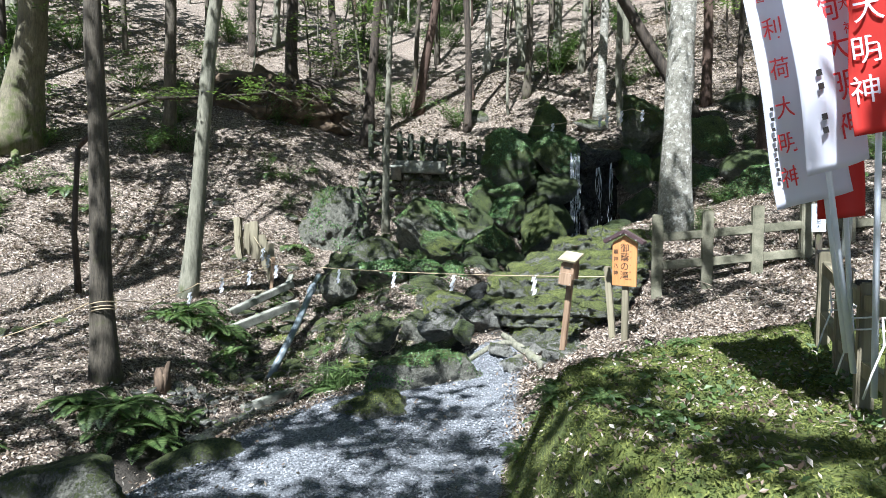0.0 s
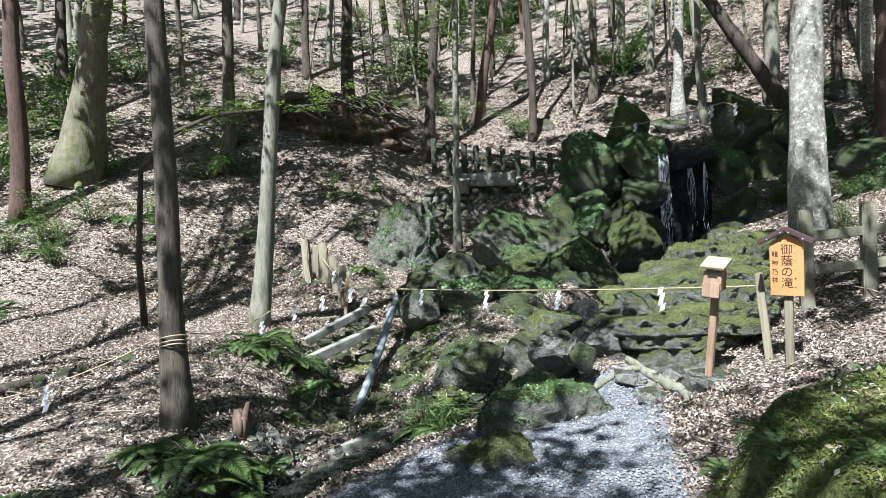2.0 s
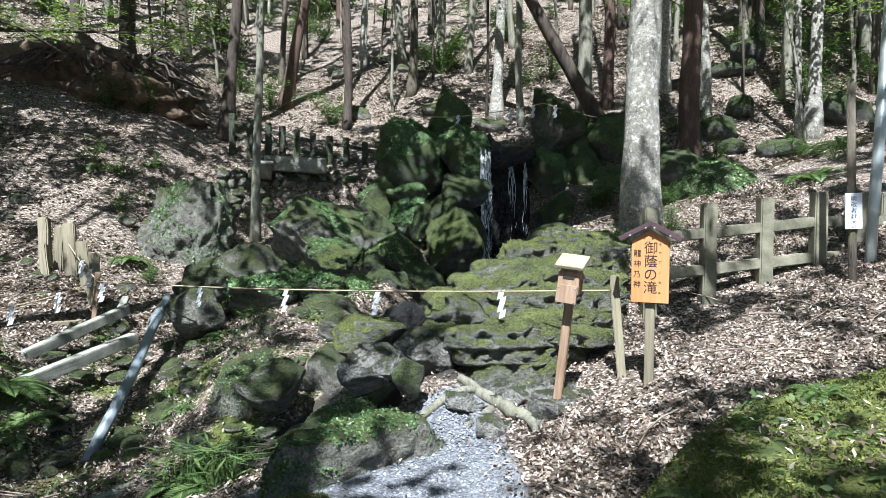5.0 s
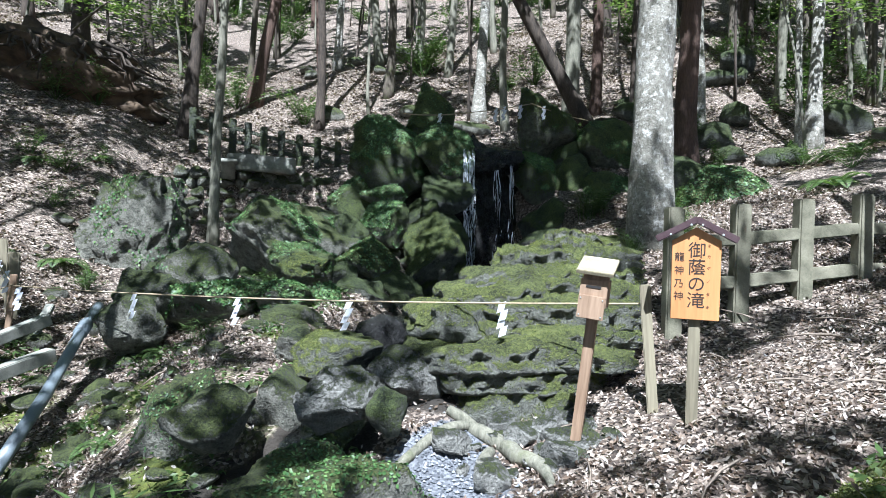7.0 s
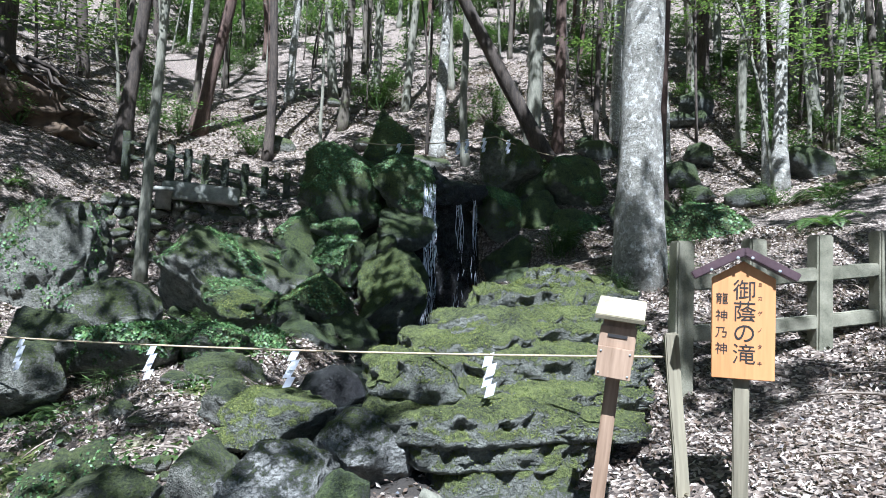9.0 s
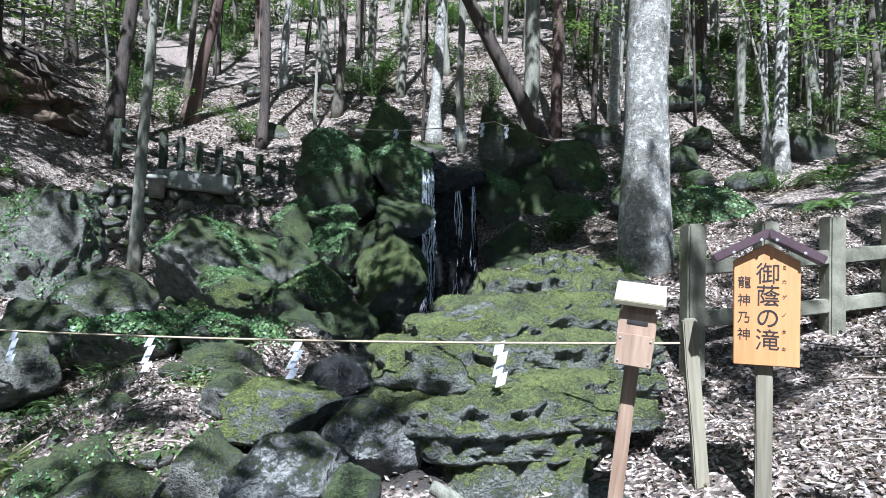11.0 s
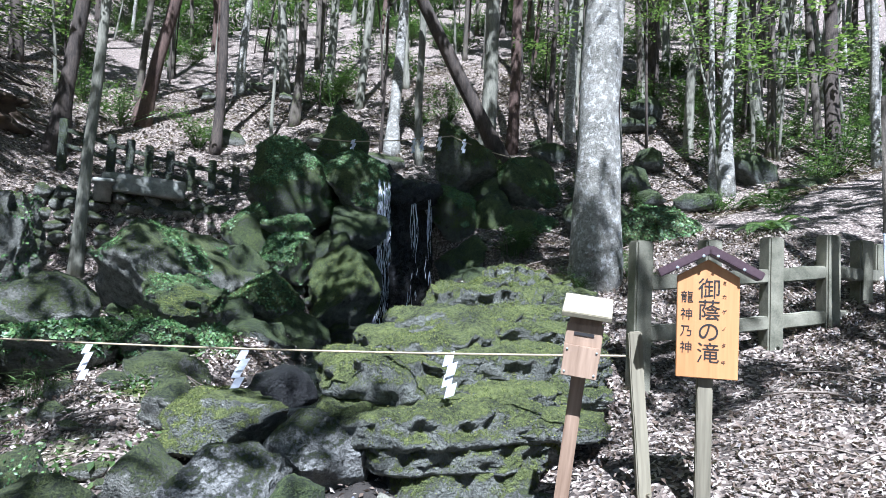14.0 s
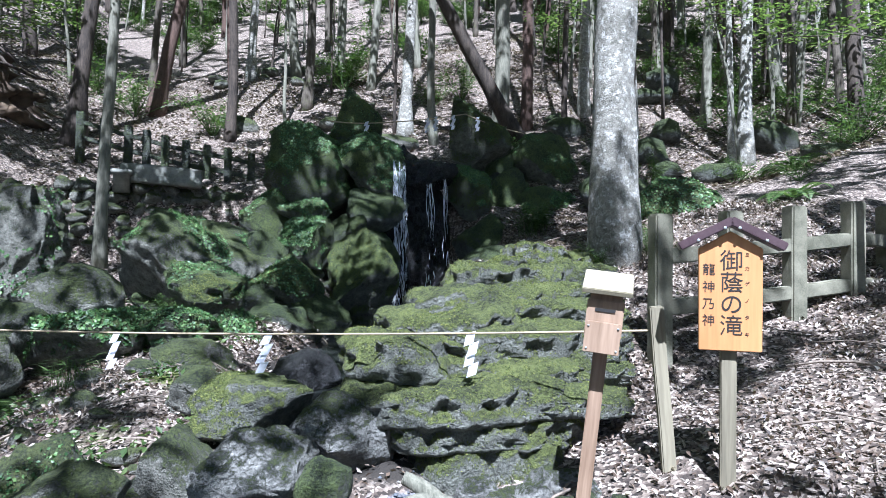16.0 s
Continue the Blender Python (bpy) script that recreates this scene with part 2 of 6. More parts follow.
# the ground: leaf litter, gravel, moss and wet stream bed by a cover mask
M_GROUND, gt, gp = mat("forest_ground", 0.95)
gw = world_place(gt)
gn1, gn2, gn3 = noise_of(gt, 1.2, 4, gw), noise_of(gt, 26, 5, gw, 0.7), noise_of(gt, 120, 2, gw)
gv = node(gt, "ShaderNodeTexVoronoi", Scale=46.0)
gt.links.new(gw, gv.inputs["Vector"])
gsep = gt.nodes.new("ShaderNodeSeparateColor")
gt.links.new(gv.outputs["Color"], gsep.inputs[0])
litter = ramp(gt, gsep.outputs[0], [(0.0, (0.016, 0.012, 0.009)), (0.35, (0.065, 0.048, 0.036)), (0.7, (0.20, 0.158, 0.122)), (1.0, (0.44, 0.375, 0.31))])
litter = mix(gt, ramp(gt, gn1, [(0.4, (0, 0, 0)), (0.75, (0.4, 0.4, 0.4))]), litter, (0.12, 0.094, 0.075))
gravel_v = node(gt, "ShaderNodeTexVoronoi", Scale=70.0)
gt.links.new(gw, gravel_v.inputs["Vector"])
gsep2 = gt.nodes.new("ShaderNodeSeparateColor")
gt.links.new(gravel_v.outputs["Color"], gsep2.inputs[0])
gravel = ramp(gt, gsep2.outputs[0], [(0.0, (0.055, 0.06, 0.068)), (1.0, (0.20, 0.208, 0.222))])
moss_c = ramp(gt, calc(gt, "ADD", calc(gt, "MULTIPLY", gn2, 0.5), calc(gt, "MULTIPLY", noise_of(gt, 5, 5, gw), 0.5)), [(0.36, (0.03, 0.05, 0.010)), (0.62, (0.12, 0.135, 0.025))])
attr = gt.nodes.new("ShaderNodeAttribute")
attr.attribute_name = "cover"
asep = gt.nodes.new("ShaderNodeSeparateColor")
gt.links.new(attr.outputs["Color"], asep.inputs[0])


def edge(sock):
    return calc(gt, "MULTIPLY", calc(gt, "SUBTRACT", calc(gt, "ADD", sock, calc(gt, "MULTIPLY", gn2, 0.5)), 0.62), 5.0, True)


f_gravel, f_moss, f_wet = edge(asep.outputs[0]), edge(asep.outputs[1]), edge(asep.outputs[2])
gc = mix(gt, f_gravel, litter, gravel)
gc = mix(gt, f_moss, gc, moss_c)
gc = mix(gt, f_wet, gc, (0.028, 0.023, 0.017))
gt.links.new(gc, gp.inputs["Base Color"])
gh = calc(gt, "ADD", calc(gt, "MULTIPLY", gv.outputs["Distance"], 0.6), calc(gt, "MULTIPLY", gn3, 0.4))
bump(gt, gp, gh, 0.8, 0.03)


# ---- mesh helpers ----
def link_mesh(name, verts, faces, material, parent=None, label="", smooth_faces=True):
    me = bpy.data.meshes.new(name)
    me.from_pydata(verts, [], faces)
    me.materials.append(material)
    me.polygons.foreach_set("use_smooth", [smooth_faces] * len(me.polygons))
    me.update()
    ob = new(name, me)
    if parent:
        ob.parent = parent
    if label:
        ob["label"] = label
    return ob


def part(name, bm, material, parent=None, label="", smooth_faces=False):
    me = bpy.data.meshes.new(name)
    bm.to_mesh(me)
    bm.free()
    me.materials.append(material)
    me.polygons.foreach_set("use_smooth", [smooth_faces] * len(me.polygons))
    ob = new(name, me)
    if parent:
        ob.parent = parent
    if label:
        ob["label"] = label
    return ob


def thing(name, m, label, category, group=""):
    e = new(name)
    e.empty_display_size = 0.1
    e.matrix_world = m
    return tagged(e, label, category, group)


def add_box(bm, size, m=None, bevel=0.0, jitter=0.0, cuts=0):
    """A box in an empty bmesh, with rounded edges and a worn surface."""
    bmesh.ops.create_cube(bm, size=1.0)
    for v in bm.verts:
        v.co = Vector(v.co[i] * size[i] for i in range(3))
    if cuts:
        bmesh.ops.subdivide_edges(bm, edges=list(bm.edges), cuts=cuts, use_grid_fill=True)
    if bevel:
        edges = [e for e in bm.edges if len(e.link_faces) == 2 and e.calc_face_angle(0) > 0.7]
        bmesh.ops.bevel(bm, geom=edges, offset=bevel, segments=2, affect="EDGES")
    for v in bm.verts:
        if jitter:
            v.co += noise.noise_vector(v.co * 9 + Vector((size[0] * 31, size[2] * 17, 3))) * jitter
        if m:
            v.co = m @ v.co


def boxed(name, size, m, material, parent=None, label="", bevel=0.006, jitter=0.0, cuts=0):
    bm = bmesh.new()
    add_box(bm, size, m, bevel, jitter, cuts)
    return part(name, bm, material, parent, label)


def tube(points, radii, sides=8, wobble=0.0, seed=0, cap=True):
    """Vertices and faces of a tube along points; radii one per point."""
    verts, faces = [], []
    pts = [Vector(p) for p in points]
    side = Vector((1, 0, 0))
    for i, p in enumerate(pts):
        d = (pts[min(i + 1, len(pts) - 1)] - pts[max(i - 1, 0)]).normalized()
        side = (side - d * side.dot(d))
        if side.length < 1e-3:
            side = d.orthogonal()
        side.normalize()
        other = d.cross(side)
        for k in range(sides):
            a = 2 * math.pi * k / sides
            r = radii[i]
            if wobble:
                r *= 1 + wobble * noise.noise(Vector((math.cos(a) * 1.3 + seed * 7.1, math.sin(a) * 1.3, p.z * 1.1 + i * 0.15)))
            verts.append(p + side * (math.cos(a) * r) + other * (math.sin(a) * r))
        if i:
            b = (i - 1) * sides
            faces += [(b + k, b + (k + 1) % sides, b + sides + (k + 1) % sides, b + sides + k) for k in range(sides)]
    if cap:
        faces += [tuple(range(sides - 1, -1, -1)), tuple(range(len(verts) - sides, len(verts)))]
    return verts, faces


def tubes(name, lines, material, parent=None, label="", sides=6, wobble=0.0):
    verts, faces = [], []
    for n, (pts, radii) in enumerate(lines):
        v, f = tube(pts, radii, sides, wobble, n)
        faces += [tuple(i + len(verts) for i in q) for q in f]
        verts += v
    return link_mesh(name, verts, faces, material, parent, label)


def leaf_quads(out_v, out_f, p, d, n, length, width, fold=0.25):
    """One folded leaf at p along d, with n up: two quads on a midrib."""
    s = d.cross(n)
    b = len(out_v)
    out_v += [p, p + d * length * 0.5 + s * width * 0.5 + n * fold * width, p + d * length, p + d * length * 0.5 - s * width * 0.5 + n * fold * width]
    out_f += [(b, b + 1, b + 2), (b, b + 2, b + 3)]


def unit(rng):
    while True:
        v = Vector((rng.uniform(-1, 1), rng.uniform(-1, 1), rng.uniform(-1, 1)))
        if 0.05 < v.length < 1:
            return v.normalized()


# ---- the ground ----
def soft(v, k=0.6):
    """A smooth ramp: 0 below zero, v above it."""
    return 0.5 * (v + math.sqrt(v * v + k * k))


def smooth(a, b, v):
    u = min(1.0, max(0.0, (v - a) / (b - a)))
    return u * u * (3 - 2 * u)


def seg(x, y, ax, ay, bx, by):
    dx, dy = bx - ax, by - ay
    u = min(1.0, max(0.0, ((x - ax) * dx + (y - ay) * dy) / (dx * dx + dy * dy)))
    return math.hypot(x - ax - u * dx, y - ay - u * dy), u


STREAM = [(2.5, 12.6), (1.5, 10.4), (0.6, 8.6), (0.3, 7.6), (-0.3, 7.0), (-1.0, 6.75), (-1.75, 6.3), (-2.3, 5.6), (-2.5, 4.8), (-2.9, 3.4), (-4.2, 1.5)]


def stream(x, y):
    """Distance from the stream's line and how far down it, 0 to 1."""
    best = (9.0, 0.0)
    n = len(STREAM) - 1
    for i in range(n):
        d, u = seg(x, y, *STREAM[i], *STREAM[i + 1])
        if d < best[0]:
            best = (d, (i + u) / n)
    return best


def ground(x, y):
    """Height of the ground at x, y."""
    u = y + 0.35 * soft(-x - 2.5)
    z = 0.30 * (soft(x - 0.45, 0.5) - 0.2 * soft(x - 14, 2)) * smooth(3.6, 6.2, y) + 0.55 * soft(u - 11.4, 2.0) - 0.04 * soft(y - 22, 4) - 0.33 * soft(y - 60, 2) - 0.12
    z += 0.13 * (soft(3.3 - y, 0.8) - soft(-6 - y, 0.8))
    z += 0.36 * smooth(-2.4, -3.5, x) * smooth(4.5, 7.5, y)
    z += 0.50 * smooth(7.0, 8.7, y) * smooth(-2.0, -0.4, x) * smooth(12.0, 10.0, y)
    z -= 0.36 * math.exp(-(((x + 2.2) / 0.8) ** 2 + ((y - 7.6) / 1.6) ** 2))
    b = smooth(1.25, 0.75, math.hypot((x - 2.75) / 1.15, (y - 12.55) / 1.25))
    z = z * (1 - b) + 0.33 * b
    z -= 0.95 * smooth(13.5, 14.7, y) * smooth(15.85, 15.5, y) * smooth(-2.7, -2.1, x) * smooth(1.5, 0.9, x)
    m = abs((x - 2.35) / 1.95) ** 3 + abs((y - 3.45) / 1.95) ** 3
    z += (0.72 - 0.26 * smooth(3.8, 5.4, y)) * smooth(1.0, 0.50, m)
    d, s = stream(x, y)
    v = smooth(1.0, 0.45, d) * smooth(0.42, 0.30, s)
    z = z * (1 - v) + 0.36 * v
    w = 0.30 + 0.25 * smooth(0.5, 0.9, s)
    z -= (0.12 + 0.26 * smooth(0.42, 0.7, s)) * math.exp(-(d / w) ** 2)
    return z


def lane(x, y):
    """1 on the gravel path, 0 off it."""
    right = 0.20 + 0.155 * (y - 3) if y > 3 else 0.20
    left = -2.3 if y < 4.2 else (-2.25 + 0.74 * (y - 4.3) if y < 5.9 else -1.07 + 1.4 * (y - 5.9))
    return smooth(0.25, -0.15, x - right) * smooth(-0.2, 0.2, x - left) * smooth(7.25, 6.85, y)


def cover(x, y):
    m = abs((x - 2.35) / 1.95) ** 3 + abs((y - 3.45) / 1.95) ** 3
    moss = smooth(1.12, 0.85, m)
    damp = smooth(-2.9, -2.3, x) * smooth(0.1, -0.5, x) * smooth(6.6, 7.2, y) * smooth(10.0, 9.0, y)
    bank = damp * min(1.0, max(0.0, 0.45 + 1.3 * noise.noise(Vector((x * 1.6, y * 1.6, 11)))))
    d, s = stream(x, y)
    wet = max(smooth(0.5, 0.2, d), smooth(0.85, 0.5, d) * smooth(0.36, 0.28, s), smooth(1.2, 0.9, math.hypot((x - 2.75) / 1.15, (y - 12.3) / 1.4)))
    return lane(x, y) * (1 - moss), max(moss, 0.8 * bank), wet * (1 - moss)


def cushions(x, y, moss):
    """The uneven swell of the moss."""
    return moss * (0.045 * noise.noise(Vector((x * 3.6, y * 3.6, 8))) + 0.022 * noise.noise(Vector((x * 9, y * 9, 8))))


def spread(a, b, step, far, grow=1.12):
    """Even steps from a to b, then ever longer ones out to far on both sides."""
    inner = list(np.arange(a, b, step))
    out, s = [], step
    lo, hi = a, inner[-1]
    low, high = [], []
    while hi < far:
        s *= grow
        hi += s
        lo -= s
        high.append(hi)
        low.append(lo)
    return low[::-1] + inner + high


gx, gy = spread(-6.5, 6.5, 0.09, 110), spread(-0.5, 16.0, 0.09, 120)
verts, faces, covers = [], [], []
for y in gy:
    for x in gx:
        z = ground(x, y)
        c = cover(x, y)
        r = noise.noise(Vector((x * 1.3, y * 1.3, 0))) * 0.05 + noise.noise(Vector((x * 5, y * 5, 4))) * 0.018
        r *= 1 - 0.75 * c[0]
        verts.append((x, y, z + r + cushions(x, y, c[1])))
        covers += [*c, 1.0]
nx = len(gx)
faces = [(j * nx + i, j * nx + i + 1, (j + 1) * nx + i + 1, (j + 1) * nx + i) for j in range(len(gy) - 1) for i in range(nx - 1)]
floor = link_mesh("ground", verts, faces, M_GROUND)
floor.data.attributes.new("cover", "FLOAT_COLOR", "POINT").data.foreach_set("color", covers)
tagged(floor, "forest floor of leaf litter with a grey gravel path and a moss mound", "ground", kind="structure")


# ---- rocks ----
def rock_mesh(half, seed, cuts=9, rough=0.10, level=3, flat_top=0.0, boxy=0.0):
    """A faceted, weathered boulder of those half sizes about the origin."""
    rng = random.Random(seed)
    bm = bmesh.new()
    bmesh.ops.create_icosphere(bm, subdivisions=level, radius=1.0)
    planes = [(unit(rng), rng.uniform(0.50, 0.86)) for _ in range(cuts + 5)]
    if flat_top:
        planes.append((Vector((rng.uniform(-0.15, 0.15), rng.uniform(-0.15, 0.15), 1)).normalized(), flat_top))
    if cuts == 0:
        planes = []
    off = Vector((seed * 3.7, seed * 1.9, seed * 2.3))
    for v in bm.verts:
        p = v.co.copy()
        if boxy:
            p = p / (abs(p.x) ** boxy + abs(p.y) ** boxy + abs(p.z) ** boxy) ** (1 / boxy) * 0.86
        p += noise.noise_vector(p * 1.1 + off) * 0.22 * (1 if cuts else 0)
        for n, d in planes:
            over = p.dot(n) - d
            if over > 0:
                p -= n * over * 0.97
        ridge = 1 - abs(noise.noise(p * 2.3 + off)) * 2
        s = (ridge * 0.5 + noise.noise(p * 1.6 + off)) * rough * 0.9 + noise.noise(p * 5 + off) * rough * 0.5 + noise.noise(p * 12 + off) * rough * 0.28
        crag = abs(noise.noise(p * 3.3 - off)) + 0.5 * abs(noise.noise(p * 7.5 - off))
        s += rough * (0.30 - 1.15 * crag)
        p += p.normalized() * s
        v.co = Vector((p.x * half[0], p.y * half[1], p.z * half[2])) * 1.24
    return bm


def rock(place, half, seed, material, label, group="", turn=0.0, tilt=(0, 0), cuts=9, level=3, rough=0.10, flat_top=0.0, name="rock", category="rock", boxy=0.0):
    ob = part(name, rock_mesh(half, seed, cuts, rough, level, flat_top, boxy), material, smooth_faces=True)
    ob.matrix_world = pose(*place, tilt[0], tilt[1], turn)
    return tagged(ob, label, category, group)


PILE = "boulders round the waterfall"


def ivy(ob, count, size, seed, name="creeping_plants", up=0.1, patch=0.0, material=None, label="small-leaved green creepers covering a boulder", grow=0.006, rise=0.35):
    """Small leaves over the parts of a rock that face up and towards the open."""
    rng = random.Random(seed)
    bpy.context.view_layer.update()
    m = ob.matrix_world
    nm = m.to_3x3()
    polys = [(p.area, m @ p.center, (nm @ p.normal).normalized()) for p in ob.data.polygons]
    polys = [q for q in polys if q[2].z > up and noise.noise(q[1] * 2.2 + Vector((seed, 0, 0))) > patch]
    if not polys:
        return None
    total = sum(q[0] for q in polys)
    v, f = [], []
    for area, c, n in polys:
        want = count * area / total
        k = int(want) + (rng.random() < want - int(want))
        r = math.sqrt(area) * 0.6
        for _ in range(k):
            d = (unit(rng) + n * rise)
            d = (d - n * d.dot(n) * (0.6 if rise < 0.5 else 0.0)).normalized()
            s = size * rng.uniform(0.6, 1.4)
            leaf_quads(v, f, c + (d - n * d.dot(n)) * rng.uniform(0, r) + n * rng.uniform(0, grow), d, n, s, s * 0.8, 0.1)
    made = link_mesh(name, v, f, material or M_COVER, smooth_faces=False)
    return tagged(made, label, "creeper", kind="stuff")


def boulder(x, y, z, hw, hh, seed, material, label, deep=1.0, turn=0.0, tilt=(0, 0), cuts=2, rough=0.11, flat_top=0.0, level=4):
    """A rounded boulder of the pile, sunk a little into what carries it."""
    return rock((x, y, z - 0.06 * hh), (hw * 0.93, (hw + hh) * 0.47 * deep, hh * 1.0), seed, material, label, PILE, turn, tilt, cuts, level, rough, flat_top)


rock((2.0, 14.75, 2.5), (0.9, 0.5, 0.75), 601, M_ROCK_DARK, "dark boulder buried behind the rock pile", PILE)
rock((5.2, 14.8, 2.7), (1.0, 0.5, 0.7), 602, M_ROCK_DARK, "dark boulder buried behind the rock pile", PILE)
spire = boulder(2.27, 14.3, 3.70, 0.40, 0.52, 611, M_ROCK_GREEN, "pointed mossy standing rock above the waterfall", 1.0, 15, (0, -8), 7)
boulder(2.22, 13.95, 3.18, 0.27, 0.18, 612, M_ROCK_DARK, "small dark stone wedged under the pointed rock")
for q in spire.data.vertices:
    u = max(0.0, 0.6 - 0.62 * (q.co.z / 0.5))
    q.co.x, q.co.y = q.co.x * (0.35 + u), q.co.y * (0.4 + u)
up_left = boulder(1.45, 13.9, 2.76, 0.70, 0.58, 613, M_ROCK_GREEN, "big boulder covered in green creepers", 1.0, 20, (0, 10), 3)
up_mid = boulder(2.37, 13.6, 2.80, 0.45, 0.44, 614, M_ROCK_GREEN, "round creeper-covered boulder beside the fall", 1.0, 0, (0, -12), 2)
up_right = boulder(4.45, 14.2, 3.58, 0.70, 0.62, 615, M_ROCK_GREEN, "big mossy boulder above the fall", 0.9, 15, (0, 8), 3)
right2 = boulder(5.59, 13.9, 3.07, 0.55, 0.54, 616, M_ROCK_GREEN, "round mossy boulder stacked beside the fall", 1.0, 40, (0, 0), 2)
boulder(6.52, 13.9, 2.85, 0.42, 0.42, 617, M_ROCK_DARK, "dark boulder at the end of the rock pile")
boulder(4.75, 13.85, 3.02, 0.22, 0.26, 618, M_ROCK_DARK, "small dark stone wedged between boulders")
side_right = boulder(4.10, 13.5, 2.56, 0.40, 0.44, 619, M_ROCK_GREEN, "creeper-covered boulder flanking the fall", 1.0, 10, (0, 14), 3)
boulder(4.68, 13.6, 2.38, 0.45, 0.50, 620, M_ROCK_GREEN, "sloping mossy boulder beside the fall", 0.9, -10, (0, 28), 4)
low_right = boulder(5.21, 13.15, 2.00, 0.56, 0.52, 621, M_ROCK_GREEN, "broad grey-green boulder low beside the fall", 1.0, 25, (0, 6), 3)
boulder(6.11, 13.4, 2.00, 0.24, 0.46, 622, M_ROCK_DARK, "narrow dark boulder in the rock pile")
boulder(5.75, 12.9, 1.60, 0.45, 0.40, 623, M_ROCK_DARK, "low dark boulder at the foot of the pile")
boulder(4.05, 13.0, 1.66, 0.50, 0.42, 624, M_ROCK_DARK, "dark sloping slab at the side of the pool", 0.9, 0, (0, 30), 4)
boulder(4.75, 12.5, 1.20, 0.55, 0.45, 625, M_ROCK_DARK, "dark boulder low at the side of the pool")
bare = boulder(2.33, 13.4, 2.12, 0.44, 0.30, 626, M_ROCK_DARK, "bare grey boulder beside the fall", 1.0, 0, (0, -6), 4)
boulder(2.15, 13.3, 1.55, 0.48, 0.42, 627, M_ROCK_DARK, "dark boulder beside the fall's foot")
boulder(1.93, 12.8, 1.84, 0.15, 0.18, 628, M_ROCK_GREEN, "small pointed stone on a mossy boulder", 1.0, 0, (0, 0), 7, level=3)
tri = boulder(1.84, 12.5, 1.10, 0.50, 0.62, 629, M_ROCK_GREEN, "tall mossy triangular boulder by the pool", 0.9, 0, (0, 12), 3, level=5)
gm = boulder(1.33, 12.9, 1.56, 0.38, 0.33, 630, M_ROCK_GREEN, "round creeper-covered boulder in the rock pile")
g17 = boulder(1.28, 13.2, 2.03, 0.38, 0.24, 631, M_ROCK_GREEN, "flat green boulder below the creeper-covered ones", 1.0, 0, (0, -14), 4)
g18 = boulder(0.82, 13.35, 1.95, 0.38, 0.32, 632, M_ROCK_GREEN, "sloping green boulder in the rock pile", 1.0, 0, (0, 20), 4)
pale = rock((-0.05, 12.4, 1.14), (0.92, 0.72, 0.62), 22, M_ROCK, "large pale lichened boulder with a sloping back", PILE, level=5, turn=-15, tilt=(0, 12), cuts=5)
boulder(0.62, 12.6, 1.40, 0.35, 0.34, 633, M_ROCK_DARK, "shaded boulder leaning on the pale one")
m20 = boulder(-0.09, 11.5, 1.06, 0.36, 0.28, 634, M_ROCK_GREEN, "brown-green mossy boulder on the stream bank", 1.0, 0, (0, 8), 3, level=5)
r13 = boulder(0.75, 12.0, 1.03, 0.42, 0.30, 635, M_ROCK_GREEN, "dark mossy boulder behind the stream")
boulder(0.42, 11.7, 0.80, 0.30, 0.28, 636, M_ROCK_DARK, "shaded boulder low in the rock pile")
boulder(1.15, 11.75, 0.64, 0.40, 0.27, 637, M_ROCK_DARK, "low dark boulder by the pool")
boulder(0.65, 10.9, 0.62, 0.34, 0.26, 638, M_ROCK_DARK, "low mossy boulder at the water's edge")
r15 = boulder(0.14, 10.1, 0.62, 0.27, 0.24, 639, M_ROCK_GREEN, "dark green boulder by the stream")
lich = boulder(-1.20, 10.3, 1.00, 0.34, 0.24, 640, M_ROCK, "lichened boulder on the stream bank", 1.0, 0, (0, 0), 3)
bank_ivy = boulder(-0.95, 9.9, 0.72, 0.36, 0.26, 641, M_ROCK_GREEN, "boulder half hidden by leafy creepers")
boulder(-1.60, 10.2, 0.74, 0.30, 0.24, 642, M_ROCK, "pale boulder on the stream bank")
r18 = boulder(-0.32, 9.65, 0.76, 0.29, 0.16, 643, M_ROCK_GREEN, "boulder with a thick green top beside the stream", 1.0, 0, (0, 0), 2, level=5)
boulder(-0.27, 9.25, 0.54, 0.36, 0.20, 644, M_ROCK, "bare grey stone below the green one", 0.8, 0, (0, 10), 5)
l23 = boulder(-1.72, 9.75, 0.50, 0.30, 0.24, 645, M_ROCK, "dark angular stone by the pipe's upper end", 1.0, 0, (0, 0), 6)
mid = rock((0.08, 7.9, 0.52), (0.30, 0.24, 0.20), 34, M_SLATE, "flat-topped stone lying over the stream with moss", PILE, level=5, flat_top=0.62, boxy=4.0, cuts=2)
white = rock((0.41, 7.40, 0.44), (0.22, 0.2, 0.22), 35, M_ROCK_PALE, "pale bare triangular stone in the stream", PILE, level=5)
front = rock((-0.01, 6.95, 0.43), (0.24, 0.2, 0.155), 36, M_ROCK_PALE, "smooth pale stone at the stream's edge", PILE, level=5)
rock((0.55, 8.9, 0.54), (0.23, 0.18, 0.16), 37, M_ROCK_WET, "wet red-brown stone in the stream", PILE)
rock((-0.25, 7.6, 0.20), (0.22, 0.22, 0.28), 38, M_ROCK, "mossy stone under the flat stone", PILE)
rock((0.22, 6.8, 0.42), (0.11, 0.12, 0.15), 39, M_ROCK_GREEN, "small green mossy stone by the path", PILE)
rock((-0.2, 8.3, 0.53), (0.18, 0.2, 0.12), 40, M_ROCK, "half-buried stone among dry leaves", PILE)
rock((-0.73, 7.2, 0.34), (0.20, 0.18, 0.17), 646, M_ROCK, "round grey stone half sunk in the bank", PILE, level=4, cuts=2)
